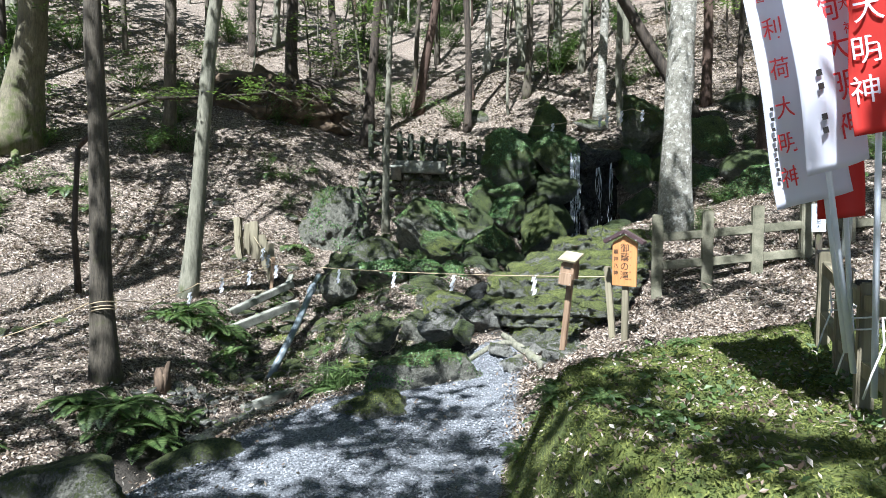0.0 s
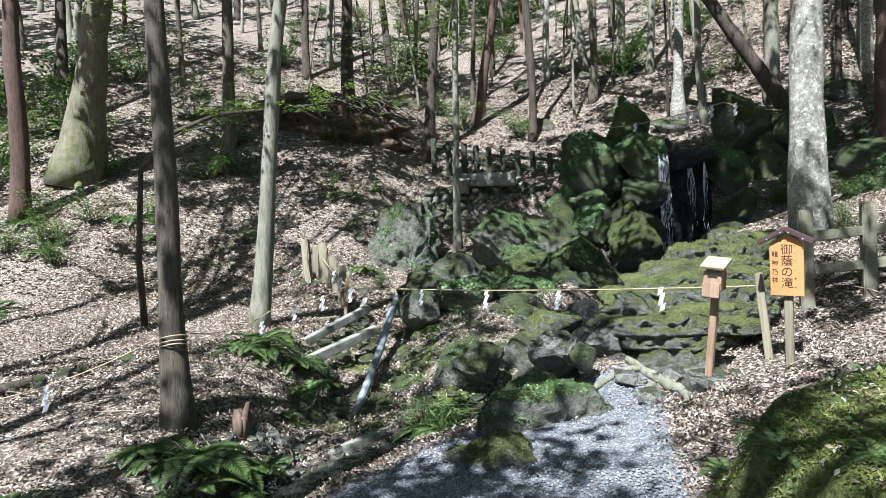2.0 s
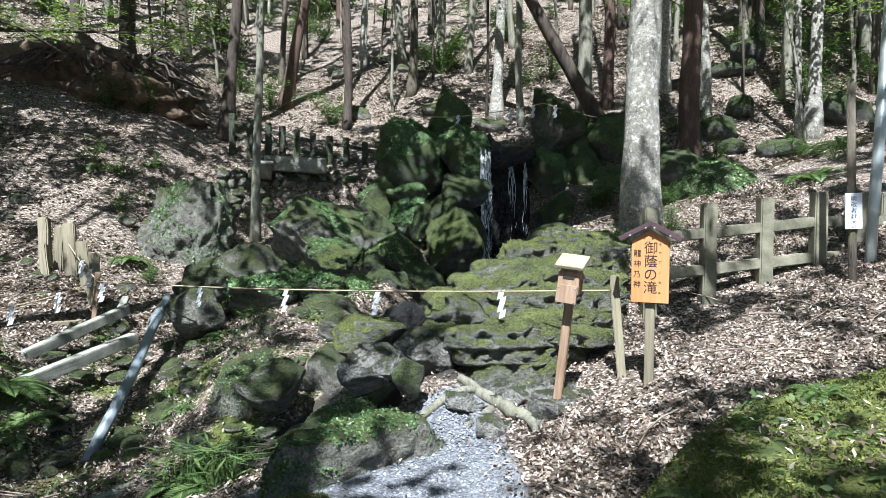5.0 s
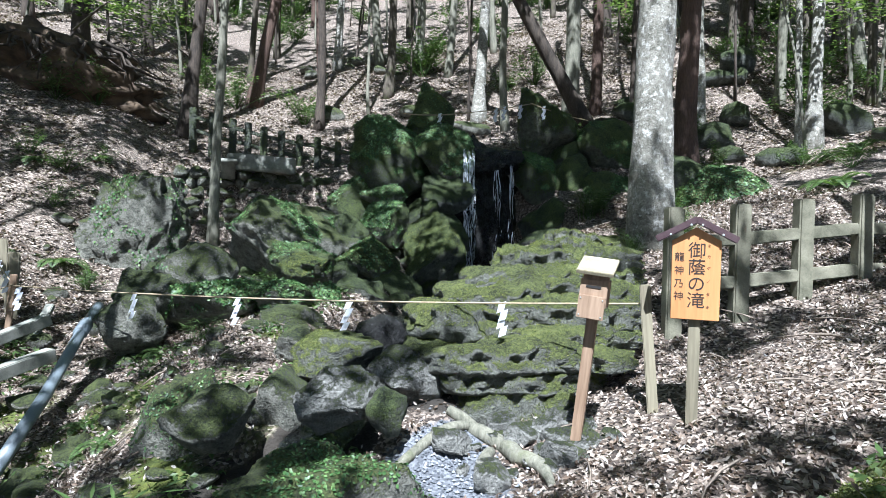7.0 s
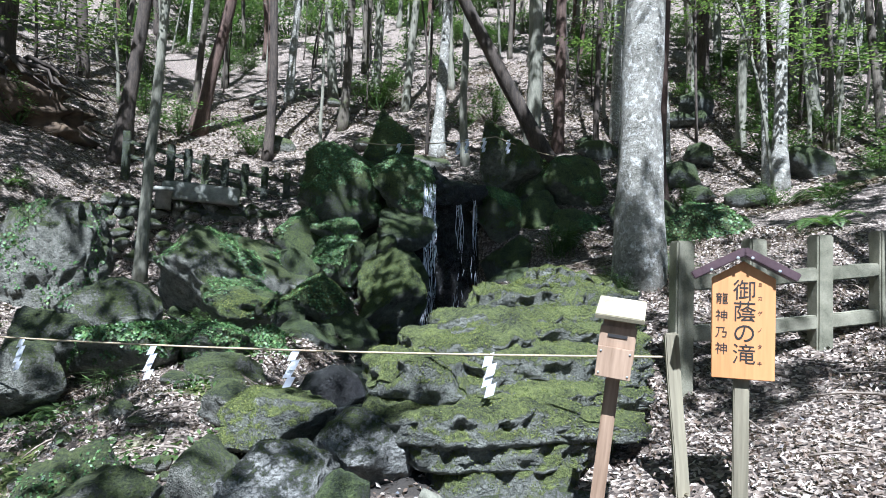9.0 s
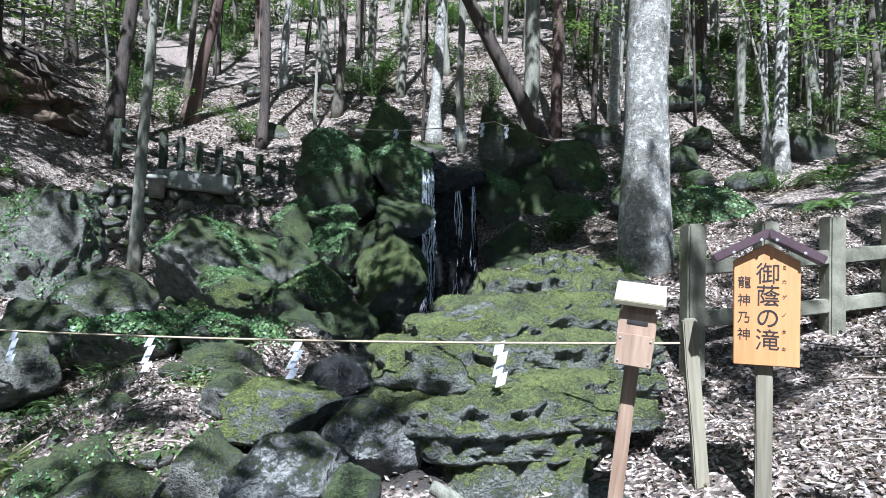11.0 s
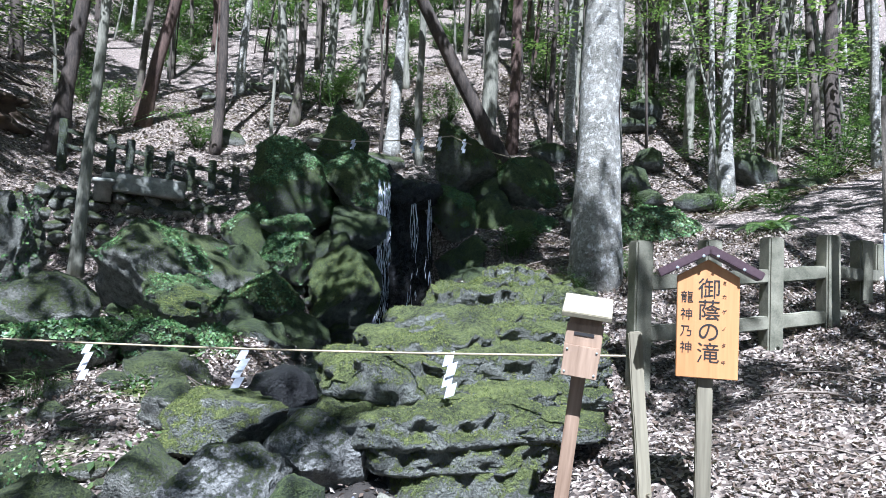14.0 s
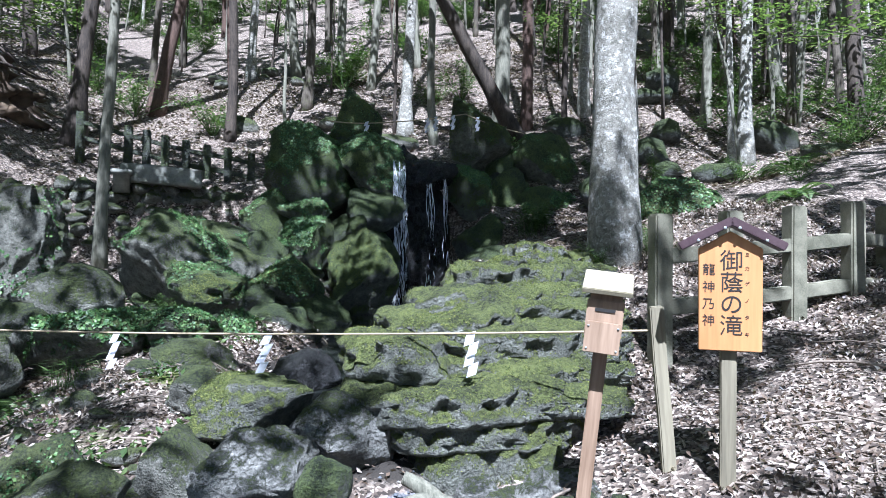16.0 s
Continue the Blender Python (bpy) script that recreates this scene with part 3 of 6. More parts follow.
cone = rock((-0.92, 7.72, 0.02), (0.27, 0.26, 0.48), 41, M_ROCK, "upright pointed mossy stone on the bank", PILE, level=5)
flat = rock((-0.20, 6.45, -0.02), (0.60, 0.30, 0.37), 42, M_ROCK, "long flat-topped boulder with moss beside the path", PILE, level=5, flat_top=0.70, turn=22, cuts=1, boxy=5.0)
fr = rock((-0.60, 5.62, -0.24), (0.46, 0.36, 0.36), 43, M_ROCK, "low mossy boulder at the gravel's edge", PILE, level=5, turn=-20)
rock((-2.36, 3.85, 0.02), (0.38, 0.3, 0.24), 44, M_ROCK, "grey boulder with moss beside the gravel path", PILE, level=4)
rock((-1.72, 4.55, -0.10), (0.40, 0.14, 0.13), 45, M_ROCK, "long grey kerb stone edging the gravel", PILE, turn=12)
sqr = rock((-2.30, 12.85, 1.32), (0.62, 0.42, 0.78), 46, M_ROCK, "squarish standing stone with mossy lichened face", PILE, level=5, flat_top=0.78, cuts=4, boxy=5.0, rough=0.2)
green = rock((5.1, 10.1, 1.52), (0.85, 0.7, 0.75), 47, M_ROCK_GREEN, "boulder wholly covered in green creepers", PILE, level=4)
rock((6.3, 11.6, 2.1), (0.6, 0.5, 0.5), 48, M_ROCK_DARK, "mossy boulder on the hillside", PILE)
rock((0.55, 2.55, 0.10), (0.34, 0.26, 0.16), 49, M_ROCK_PALE, "grey stone at the foot of the moss mound", PILE)


# ---- the layered boulder ----
slab = thing("layered_rock", pose(1.3, 7.5, 0.2), "big layered boulder of ledges thick with yellow-green moss", "rock")
slab_layers = []


def ledge_mesh(rx, ry, h, seed, segs=150):
    """One bed of layered rock: a broken outline, a rounded brow and a rough top."""
    rng = random.Random(seed)
    cuts = [(rng.uniform(0, 6.283), rng.uniform(0.80, 0.97)) for _ in range(9)]
    rings = ((0.90, 0.0), (0.955, 0.05), (0.985, 0.16), (0.97, 0.27), (0.995, 0.38), (1.0, 0.52), (0.98, 0.62), (0.992, 0.73), (0.985, 0.86), (0.955, 0.95), (0.91, 1.0), (0.84, 1.03), (0.74, 1.05), (0.62, 1.06), (0.46, 1.06), (0.28, 1.06), (0.1, 1.06))
    off = Vector((seed * 1.7, seed * 0.9, seed * 2.1))
    v, f = [], []
    for rf, zf in rings:
        for k in range(segs):
            a = 6.283185 * k / segs
            c, q = math.cos(a), math.sin(a)
            r = (abs(c) ** 3.0 + abs(q) ** 3.0) ** (-1 / 3.0)
            for ca, cd in cuts:
                dot = math.cos(a - ca)
                if dot > 0.05:
                    r = min(r, cd * 1.08 / dot)
            p = Vector((c * r * rf * rx, q * r * rf * ry, zf * h))
            w = 0.5 + 0.5 * rf
            broken = 0.075 * noise.noise(p * 2.6 + off) + 0.055 * (0.4 - abs(noise.noise(p * 6.5 + off)) * 2) + 0.030 * (0.4 - abs(noise.noise(p * 15 + off)) * 2) + 0.012 * noise.noise(p * 40 + off)
            beds = noise.noise(Vector((p.x * 1.6, p.y * 1.6, p.z * 30)) + off)
            push = (broken + 0.022 * beds) * rf
            p.x += c * push
            p.y += q * push
            wave = 0.060 * noise.noise(Vector((p.x * 2.0, p.y * 2.0, seed))) + 0.045 * (0.5 - abs(noise.noise(Vector((p.x * 5, p.y * 5, seed)))) * 2) + 0.022 * noise.noise(Vector((p.x * 13, p.y * 13, seed)))
            p.z += (0.25 + 0.75 * zf) * wave
            v.append(p)
    n = len(rings)
    f = [(j * segs + k, j * segs + (k + 1) % segs, (j + 1) * segs + (k + 1) % segs, (j + 1) * segs + k) for j in range(n - 1) for k in range(segs)]
    f += [tuple(range(segs - 1, -1, -1)), tuple(range((n - 1) * segs, n * segs))]
    return v, f


for k, (x0, x1, y0, y1, z0, z1, turn, tip) in enumerate((
        (0.60, 1.96, 7.04, 8.10, -0.05, 0.43, -4, 0), (0.56, 2.02, 7.02, 8.10, 0.38, 0.56, -8, 3), (0.44, 1.75, 6.98, 8.10, 0.52, 0.71, -6, -3), (1.05, 2.12, 7.00, 8.10, 0.54, 0.67, -10, 4),
        (0.95, 2.28, 7.16, 8.20, 0.645, 0.77, -12, 4), (0.52, 1.60, 7.30, 8.20, 0.68, 0.90, -6, -5), (0.78, 2.40, 7.36, 8.30, 0.74, 0.96, -12, 4),
        (0.80, 1.75, 7.46, 8.50, 0.84, 1.04, -14, -7), (1.10, 2.58, 7.55, 8.50, 0.88, 1.08, -12, 4), (1.05, 2.10, 7.68, 8.60, 0.95, 1.16, -18, -8), (1.45, 2.64, 7.74, 8.60, 1.00, 1.20, -10, 3),
        (1.34, 2.30, 7.90, 8.66, 1.08, 1.30, -10, -7), (1.70, 2.68, 7.98, 8.70, 1.15, 1.34, -10, 2), (1.90, 2.66, 8.12, 8.70, 1.25, 1.43, -8, 3), (1.66, 1.98, 8.02, 8.30, 1.24, 1.36, 20, 5))):
    v, f = ledge_mesh((x1 - x0) / 2, (y1 - y0) / 2, z1 - z0, 820 + k)
    ob = link_mesh("rock_layer", v, f, M_SLATE, slab)
    ob.matrix_local = pose((x0 + x1) / 2 - 1.3, (y0 + y1) / 2 - 7.5, z0 - 0.2, 0, tip * 0.35, turn)
    slab_layers.append(ob)


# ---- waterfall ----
# the recess behind the fall gets its shade from the black colour
fall_wall = rock((3.22, 13.75, 1.7), (0.95, 0.45, 1.3), 70, M_ROCK_WET, "wet rock face behind the waterfall, coloured black for the cavity's shade", level=4, name="waterfall_rock_face", cuts=5)
rock((3.1, 13.52, 2.66), (0.62, 0.30, 0.26), 71, M_ROCK_WET, "wet lip stone of the waterfall, coloured black for the cavity's shade", level=5, cuts=4, rough=0.2)


def strand(x, y, top, bottom, width, seed, number, fan=0.08):
    """Falling water: a cord that breaks into wavering threads."""
    rng = random.Random(seed)
    out = []
    for n in range(number):
        dx, ph = rng.uniform(-width, width), rng.uniform(0, 9)
        a = rng.uniform(0.0, 0.97)
        b = min(1.0, a + rng.uniform(0.02, 0.13))
        if n < 5:
            a, b = 0.0, rng.uniform(0.2, 0.6)
        pts, radii = [], []
        for k in range(14):
            u = a + (b - a) * k / 13
            pts.append((x + dx * (0.35 + 0.9 * u) - fan * u * u + 0.016 * math.sin(u * 17 + ph) + 0.012 * noise.noise(Vector((u * 30, ph, 0))), y - 0.32 * u ** 0.7 + 0.02 * math.sin(u * 13 + ph), top + (bottom - top) * u))
            radii.append((0.0009 + 0.0080 * abs(noise.noise(Vector((u * 14, ph, dx * 30))))) * math.sin(math.pi * (k + 0.6) / 14.2))
        out.append((pts, radii))
    return out


falls = thing("waterfall", pose(2.9, 13.3, 0.5), "thin waterfall breaking into white threads over black rock", "waterfall")
falls_inv = Matrix.Translation((-2.9, -13.3, -0.5))
for x, top, w, seed, number in ((2.63, 2.92, 0.05, 1, 170), (2.69, 2.92, 0.08, 5, 180), (2.77, 2.90, 0.05, 6, 70), (3.18, 2.88, 0.09, 2, 34), (3.44, 2.86, 0.05, 3, 18)):
    ob = tubes("water_thread", strand(x, 13.28, top, 0.5, w, seed, number), M_FALL, falls, sides=5)
    ob.data.transform(falls_inv)
    ob["kind"] = "stuff"
v, f = [], []
rng = random.Random(8)
for _ in range(900):
    p = Vector((rng.gauss(2.56, 0.20), rng.gauss(12.92, 0.12), 0.48 + abs(rng.gauss(0, 0.07))))
    leaf_quads(v, f, p, unit(rng), Vector((0, 0, 1)), rng.uniform(0.01, 0.035), 0.02)
spray = link_mesh("spray", v, f, M_FOAM, falls, "white spray where the water lands")
spray["kind"] = "stuff"
spray.data.transform(falls_inv)

# the pool and the stream
v, f = [], []
rows = 60
for j in range(rows + 1):
    s = j / rows * (len(STREAM) - 1)
    i = min(int(s), len(STREAM) - 2)
    u = s - i
    a, b = Vector(STREAM[i]), Vector(STREAM[i + 1])
    c, d = a.lerp(b, u), (b - a).normalized()
    w = 1.05 - 0.55 * smooth(0.5, 1.6, s) - 0.28 * smooth(2.0, 3.0, s)
    level = 0.47 - 0.06 * smooth(0, 2.6, s) - 0.70 * smooth(2.6, 5.4, s) - 0.22 * smooth(5.0, 9, s)
    for k in range(7):
        q = c + Vector((d.y, -d.x)) * (k / 3 - 1) * w
        v.append((q.x, q.y, level + 0.012 * noise.noise(Vector((q.x * 6, q.y * 6, 0)))))
    if j:
        f += [((j - 1) * 7 + k, (j - 1) * 7 + k + 1, j * 7 + k + 1, j * 7 + k) for k in range(6)]
brook = link_mesh("stream_water", v, f, M_WATER)
tagged(brook, "shallow clear stream running from the pool", "water", kind="structure")


# ---- trees ----
def crown_mesh(seed, radius, height, clumps, leaves, size):
    """Leaves in loose clumps round the ends of unseen twigs."""
    rng = random.Random(seed)
    v, f = [], []
    for _ in range(clumps):
        a, r = rng.uniform(0, 6.283), radius * math.sqrt(rng.random())
        c = Vector((r * math.cos(a), r * math.sin(a), rng.uniform(0, height) * (1 - 0.45 * r / radius)))
        cr = rng.uniform(0.2, 0.5)
        for _ in range(leaves):
            o = unit(rng) * cr * rng.random() ** 0.4
            o.z *= 0.5
            d = (o + unit(rng) * 0.5)
            d.z -= 0.15
            n = (Vector((0, 0, 1)) + unit(rng) * 0.6).normalized()
            d = (d - n * d.dot(n)).normalized()
            s = size * rng.uniform(0.7, 1.3)
            leaf_quads(v, f, c + o, d, n, s, s * 0.5, 0.12)
    me = bpy.data.meshes.new("crown")
    me.from_pydata(v, [], f)
    me.materials.append(M_CROWN)
    me.update()
    return me


CROWNS = [crown_mesh(100 + i, 2.3, 3.4, 52, 27, 0.22) for i in range(4)]
FAR = [crown_mesh(140 + i, 2.0, 4.5, 22, 13, 0.28) for i in range(3)]
SPARSE = [crown_mesh(120 + i, 1.5, 2.6, 20, 22, 0.14) for i in range(3)]


def tree(x, y, r, height, lean=(0.0, 0.0), bend=(0.0, 0.0), material=None, label="", crowns=(), flare=1.5, seed=0, limbs=3, sides=12, crown_at=0.72, group="trees of the wood", z0=None, crown_scale=1.0):
    """A trunk with root flare and limbs, and a crown of small leaves. lean: sideways metres for each metre of height."""
    rng = random.Random(seed * 13 + 1)
    g = ground(x, y) if z0 is None else z0
    base = thing("tree", pose(x, y, g), label, "tree", group)
    steps = max(10, int(height * 2.2))
    pts, radii = [], []
    for k in range(steps + 1):
        u = k / steps
        h = -0.25 + (height + 0.25) * u
        w = 0.06 * height * 0.12
        pts.append((lean[0] * h + bend[0] * u * u + w * noise.noise(Vector((seed, u * 4, 0))), lean[1] * h + bend[1] * u * u + w * noise.noise(Vector((seed, u * 4, 9))), h))
        radii.append(r * (1 - 0.62 * u) * (1 + (flare - 1) * math.exp(-max(h, 0) / (r * 2.6))))
    v, f = tube(pts, radii, sides, 0.22, seed)
    tips = []
    for k in range(limbs):
        u = rng.uniform(0.5, 0.92)
        i = int(u * steps)
        a, up = rng.uniform(0, 6.283), rng.uniform(0.5, 1.1)
        p0, ln = Vector(pts[i]), rng.uniform(0.10, 0.2) * height
        lp = [p0 + Vector((math.cos(a), math.sin(a), up)) * ln * q + Vector((0, 0, 0.1 * ln * math.sin(q * 5))) for q in (0, 0.25, 0.5, 0.75, 1)]
        lv, lf = tube(lp, [radii[i] * 0.5 * (1 - 0.8 * q) for q in (0, 0.25, 0.5, 0.75, 1)], 6)
        f += [tuple(n + len(v) for n in q) for q in lf]
        v += lv
        tips.append(lp[-1])
    if flare > 1.7:
        for k in range(6):
            a = rng.uniform(0, 6.283)
            dx, dy = math.cos(a), math.sin(a)
            ln = r * rng.uniform(2.0, 3.6)
            lp = [(dx * q * ln, dy * q * ln, (ground(x + dx * q * ln, y + dy * q * ln) - g if z0 is None else 0) + r * 0.9 * (1 - q) ** 2 - 0.02) for q in (0.1, 0.35, 0.6, 0.85, 1.1)]
            lv, lf = tube(lp, [r * 0.42 * (1.15 - q) for q in (0.1, 0.35, 0.6, 0.85, 1.1)], 6)
            f += [tuple(n + len(v) for n in q) for q in lf]
            v += lv
    link_mesh("trunk", v, f, material or M_BARK, base)
    for k, me in enumerate(crowns):
        c = new("crown", me)
        c.parent = base
        i = min(steps, int(steps * (crown_at + 0.14 * k)))
        s = crown_scale * rng.uniform(0.85, 1.2)
        c.matrix_local = Matrix.LocRotScale(Vector(pts[i]) + Vector((rng.uniform(-0.5, 0.5), rng.uniform(-0.5, 0.5), -0.3)), Euler((0, 0, rng.uniform(0, 6.28))), (s, s, s))
    return base


C, S = CROWNS, SPARSE
tree(-3.28, 6.05, 0.100, 9.5, (0.0, 0.0), (0.1, 0.2), M_BARK, "slender brown tree with a mossy foot and a cord tied round", (S[0],), 2.0, 1, limbs=4)
tree(-3.72, 9.05, 0.120, 10, (0.10, 0.03), (0.3, 0), M_BARK_GREY, "slim grey-green tree leaning over the bank", (S[1],), 1.5, 2)
tree(-1.28, 13.5, 0.078, 10, (0.015, 0.0), (0.35, 0), M_BARK_GREY, "slender mossy tree before the dry-stone wall", (C[2],), 1.5, 3)
birch = tree(3.20, 8.80, 0.200, 12, (0.012, 0.0), (0.2, 0.3), M_BARK_PALE, "stout pale tree with lichen-spotted bark", (C[3], C[0]), 1.25, 4, limbs=2, sides=20)
# limbs and crowns added out of view on the birch to shade the boulders
for dx, dy, h, k in ((-1.9, -0.9, 8.2, 1), (-0.8, 0.4, 8.8, 2), (-3.0, 0.3, 8.6, 0), (1.6, 0.9, 9.0, 1), (-1.5, -1.4, 7.5, 2), (-2.2, -2.8, 7.3, 0), (-3.4, -2.4, 7.4, 1)):
    limb = tubes("limb", [([(0.1, 0.1, h - 3.0), (dx * 0.4, dy * 0.4, h - 1.0), (dx, dy, h + 0.4)], [0.09, 0.06, 0.02])], M_BARK_PALE, birch, sides=8)
    top = new("crown", S[k] if dy < 0 else C[k])
    top.parent = birch
    top.matrix_local = pose(dx, dy, h, 0, 0, 50 * k) @ Matrix.Scale(0.85, 4)
tree(-9.6, 14.1, 0.330, 11, (0.18, 0.0), (0.6, 0), M_BARK_MOSS, "stout mossy tree with spreading roots on a bank", (C[0], C[1]), 2.1, 5, sides=16)
tree(-9.6, 12.3, 0.170, 11, (0.03, 0.0), (0, 0), M_BARK_RED, "straight red-brown tree on the slope", (C[2],), 1.3, 6)
tree(-6.7, 15.2, 0.148, 11, (0.06, 0.0), (0.3, 0), M_BARK, "brown tree with leafy shoots at its foot", (C[3],), 1.8, 7)
tree(-4.6, 19.0, 0.178, 12, (0.02, 0.0), (0.2, 0), M_BARK_DARK, "thick dark tree above an eroded root bank", (C[0], C[2]), 2.0, 8)
tree(-2.2, 17.9, 0.148, 12, (0.06, 0.0), (0.6, 0), M_BARK_DARK, "leaning dark tree behind the mossy slim one", (S[1],), 2.0, 9)
tree(-0.9, 20.2, 0.163, 11, (0.16, 0.0), (0.4, 0), M_BARK_RED, "leaning red-brown tree on the leafy slope", (S[2],), 1.6, 10)
tree(0.62, 18.6, 0.111, 12, (0.0, 0.0), (0.1, 0), M_BARK_DARK, "straight dark tree behind the upper fence", (S[0],), 1.4, 11)
tree(1.5, 23.4, 0.126, 12, (0.03, 0), (0.3, 0), M_BARK_PALE, "pale sunlit tree on the slope", (S[0],), 1.7, 12)
tree(2.5, 19.9, 0.118, 12, (0.03, 0), (0.2, 0), M_BARK, "thin brown tree behind the pointed rock", (S[1],), 1.4, 13)
tree(3.7, 21.7, 0.133, 13, (0.03, 0), (0.1, 0), M_BARK_GREY, "grey tree on the slope above the rocks", (S[1],), 1.5, 14)
tree(4.13, 17.1, 0.126, 12, (0.03, 0), (0.1, 0), M_BARK_PALE, "pale slim tree above the waterfall", (S[2],), 1.9, 15)
tree(4.5, 16.3, 0.089, 11, (-0.03, 0), (-0.4, 0), M_BARK_GREY, "thin crooked tree above the waterfall", (S[0],), 1.4, 16)
tree(6.05, 15.5, 0.155, 11, (-0.62, 0.1), (0.9, 0), M_BARK_DARK, "dark trunk leaning far over above the rocks", (C[0],), 1.4, 17, limbs=2)
tree(6.0, 16.2, 0.170, 13, (0.0, 0), (0, 0), M_BARK_GREY, "tall grey-green cedar behind the boulders", (S[1],), 1.3, 18)
tree(6.5, 16.0, 0.126, 13, (0.0, 0), (0.1, 0), M_BARK_RED, "red-barked cedar beside the boulders", (S[2],), 1.3, 19)
tree(6.35, 12.6, 0.185, 12, (0.02, 0), (0.1, 0), M_BARK_RED, "dark red-brown straight tree behind the pale one", (S[0],), 1.5, 20)
tree(7.0, 15.3, 0.067, 11, (0.0, 0), (0.7, 0.3), M_BARK_DARK, "thin dark crooked sapling", (S[1],), 1.3, 21)
tree(8.0, 16.0, 0.126, 12, (0.0, 0), (0, 0), M_BARK_PALE, "pale straight tree on the slope", (S[2],), 1.4, 22)
tree(8.5, 12.35, 0.060, 11, (-0.03, 0), (-0.2, 0), M_BARK_PALE, "pale sunlit twin trunk with spread roots", (S[0],), 2.2, 23)
tree(8.85, 12.4, 0.112, 12, (0.02, 0), (0.1, 0), M_BARK_PALE, "stout pale sunlit trunk with spread roots", (S[1],), 2.2, 24)
tree(12.4, 14.9, 0.111, 12, (0.03, 0), (0, 0), M_BARK, "brown tree far up the slope", (C[1],), 1.4, 25)
tree(11.5, 17.2, 0.163, 12, (0.0, 0), (0, 0), M_BARK_DARK, "dark tree far up the slope", (S[2],), 1.4, 26)

for k, (x, y) in enumerate(((10.6, 10.8), (11.3, 13.4), (9.9, 14.3), (13.2, 12.4), (10.5, 16.6), (14.2, 15.4), (7.7, 14.0), (12.0, 9.6), (9.3, 17.6), (15.5, 11.4))):
    tree(x, y, 0.07 + 0.018 * (k % 4), 11, (0.02 * (k % 3 - 1), 0), (0.5 * (k % 3 - 1), 0.2), (M_BARK_PALE, M_BARK, M_BARK_GREY)[k % 3], f"slender {('pale', 'brown', 'grey-green')[k % 3]} tree on the slope behind the fence", (S[k % 3],), 1.5, 70 + k, limbs=4)

# low leafy sprays on near trees
def spray_on(x, y, z, s, turn, label="leafy evergreen spray reaching from a tree"):
    base = thing("leafy_branch", pose(x, y, z, 0, 0, turn), label, "branch", "low leafy branches")
    ob = new("leaves", S[int(abs(turn)) % 3])
    ob.parent = base
    ob.matrix_local = Matrix.Diagonal((s, s, s * 0.45, 1))
    tubes("twig", [([(-1.2 * s, 0, -0.1), (0, 0.1 * s, 0.25 * s), (1.2 * s, -0.1 * s, 0.4 * s)], [0.012, 0.01, 0.004])], M_BARK, base, sides=5)



for k, (x, y, z, s) in enumerate(((-1.25, 13.3, 5.6, 0.42), (-1.0, 13.4, 6.2, 0.45), (-1.6, 13.3, 5.3, 0.3), (-2.6, 9.5, 3.4, 0.32), (-3.2, 9.3, 3.3, 0.35), (-3.9, 9.2, 3.25, 0.35), (-2.0, 9.7, 3.35, 0.28), (-4.6, 9.1, 3.05, 0.25), (-6.6, 15.0, 4.2, 0.5), (-7.0, 15.0, 5.0, 0.5), (-3.6, 18.0, 5.8, 0.9), (-2.9, 17.6, 5.4, 0.7), (-4.4, 18.0, 6.4, 0.8), (9.0, 12.0, 6.2, 0.8), (8.2, 12.2, 5.6, 0.6), (9.8, 12.2, 5.4, 0.7), (11.0, 12.6, 5.8, 0.9), (7.0, 15.0, 6.5, 0.7), (-8.6, 13.8, 6.5, 0.8), (-7.9, 13.6, 5.8, 0.7))):
    spray_on(x, y, z, s, k * 53)

# the wood beyond, and round the back of the path
placed = [(-9.6, 14.1), (-9.6, 12.3), (-6.7, 15.2), (-4.6, 19), (-2.2, 17.9), (-0.9, 20.2), (0.62, 18.6), (2.5, 19.9), (4.13, 17.1), (6, 16.2), (8.7, 12.4)]
rng = random.Random(77)
BARKS = (M_BARK, M_BARK_GREY, M_BARK_DARK, M_BARK_RED, M_BARK_PALE, M_BARK_GREY)
KINDS = ("brown", "grey-green", "dark", "red-brown", "pale", "grey")
far_kinds = []
for k in range(10):
    h = rng.uniform(10, 14)
    t = tree(0, 0, rng.uniform(0.06, 0.15), h, (rng.uniform(-0.08, 0.08), rng.uniform(-0.05, 0.05)), (rng.uniform(-1.6, 1.6), rng.uniform(-0.8, 0.8)), BARKS[k % 6], f"slender {KINDS[k % 6]} tree of the wood on the slope", (FAR[k % 3], FAR[(k + 1) % 3])[:1 if k < 6 else 2], 1.3, 40 + k, limbs=5, sides=8, group="trees of the wooded slope", z0=0, crown_at=(0.62 if k < 6 else 0.34), crown_scale=1.1)
    far_kinds.append(t)
first = list(far_kinds)
count = 0
far_spots = []
for _ in range(6000):
    if count >= 240:
        break
    if rng.random() < 0.80:
        x, y = rng.uniform(-34, 44), 18.5 + 44 * rng.random() ** 1.4
        if y < 20 and -3 < x < 7:
            continue
    else:
        x, y = rng.choice((rng.uniform(-22, -11), rng.uniform(11, 24))), rng.uniform(14, 22)
    if abs(x) > 4 + y * 1.0:
        continue
    gap = 0.9 if y > 24 else 1.4
    if any((x - a) ** 2 + (y - b) ** 2 < gap * gap for a, b in placed):
        continue
    placed.append((x, y))
    if y > 33 and not first:
        far_spots.append((x, y, rng.randrange(10)))
        count += 1
        continue
    m = pose(x, y, ground(x, y), 0, 0, rng.uniform(0, 360))
    if first:
        first.pop().matrix_world = m
    else:
        copy_thing(rng.choice(far_kinds[:6] if y < 30 else far_kinds), m)
    count += 1

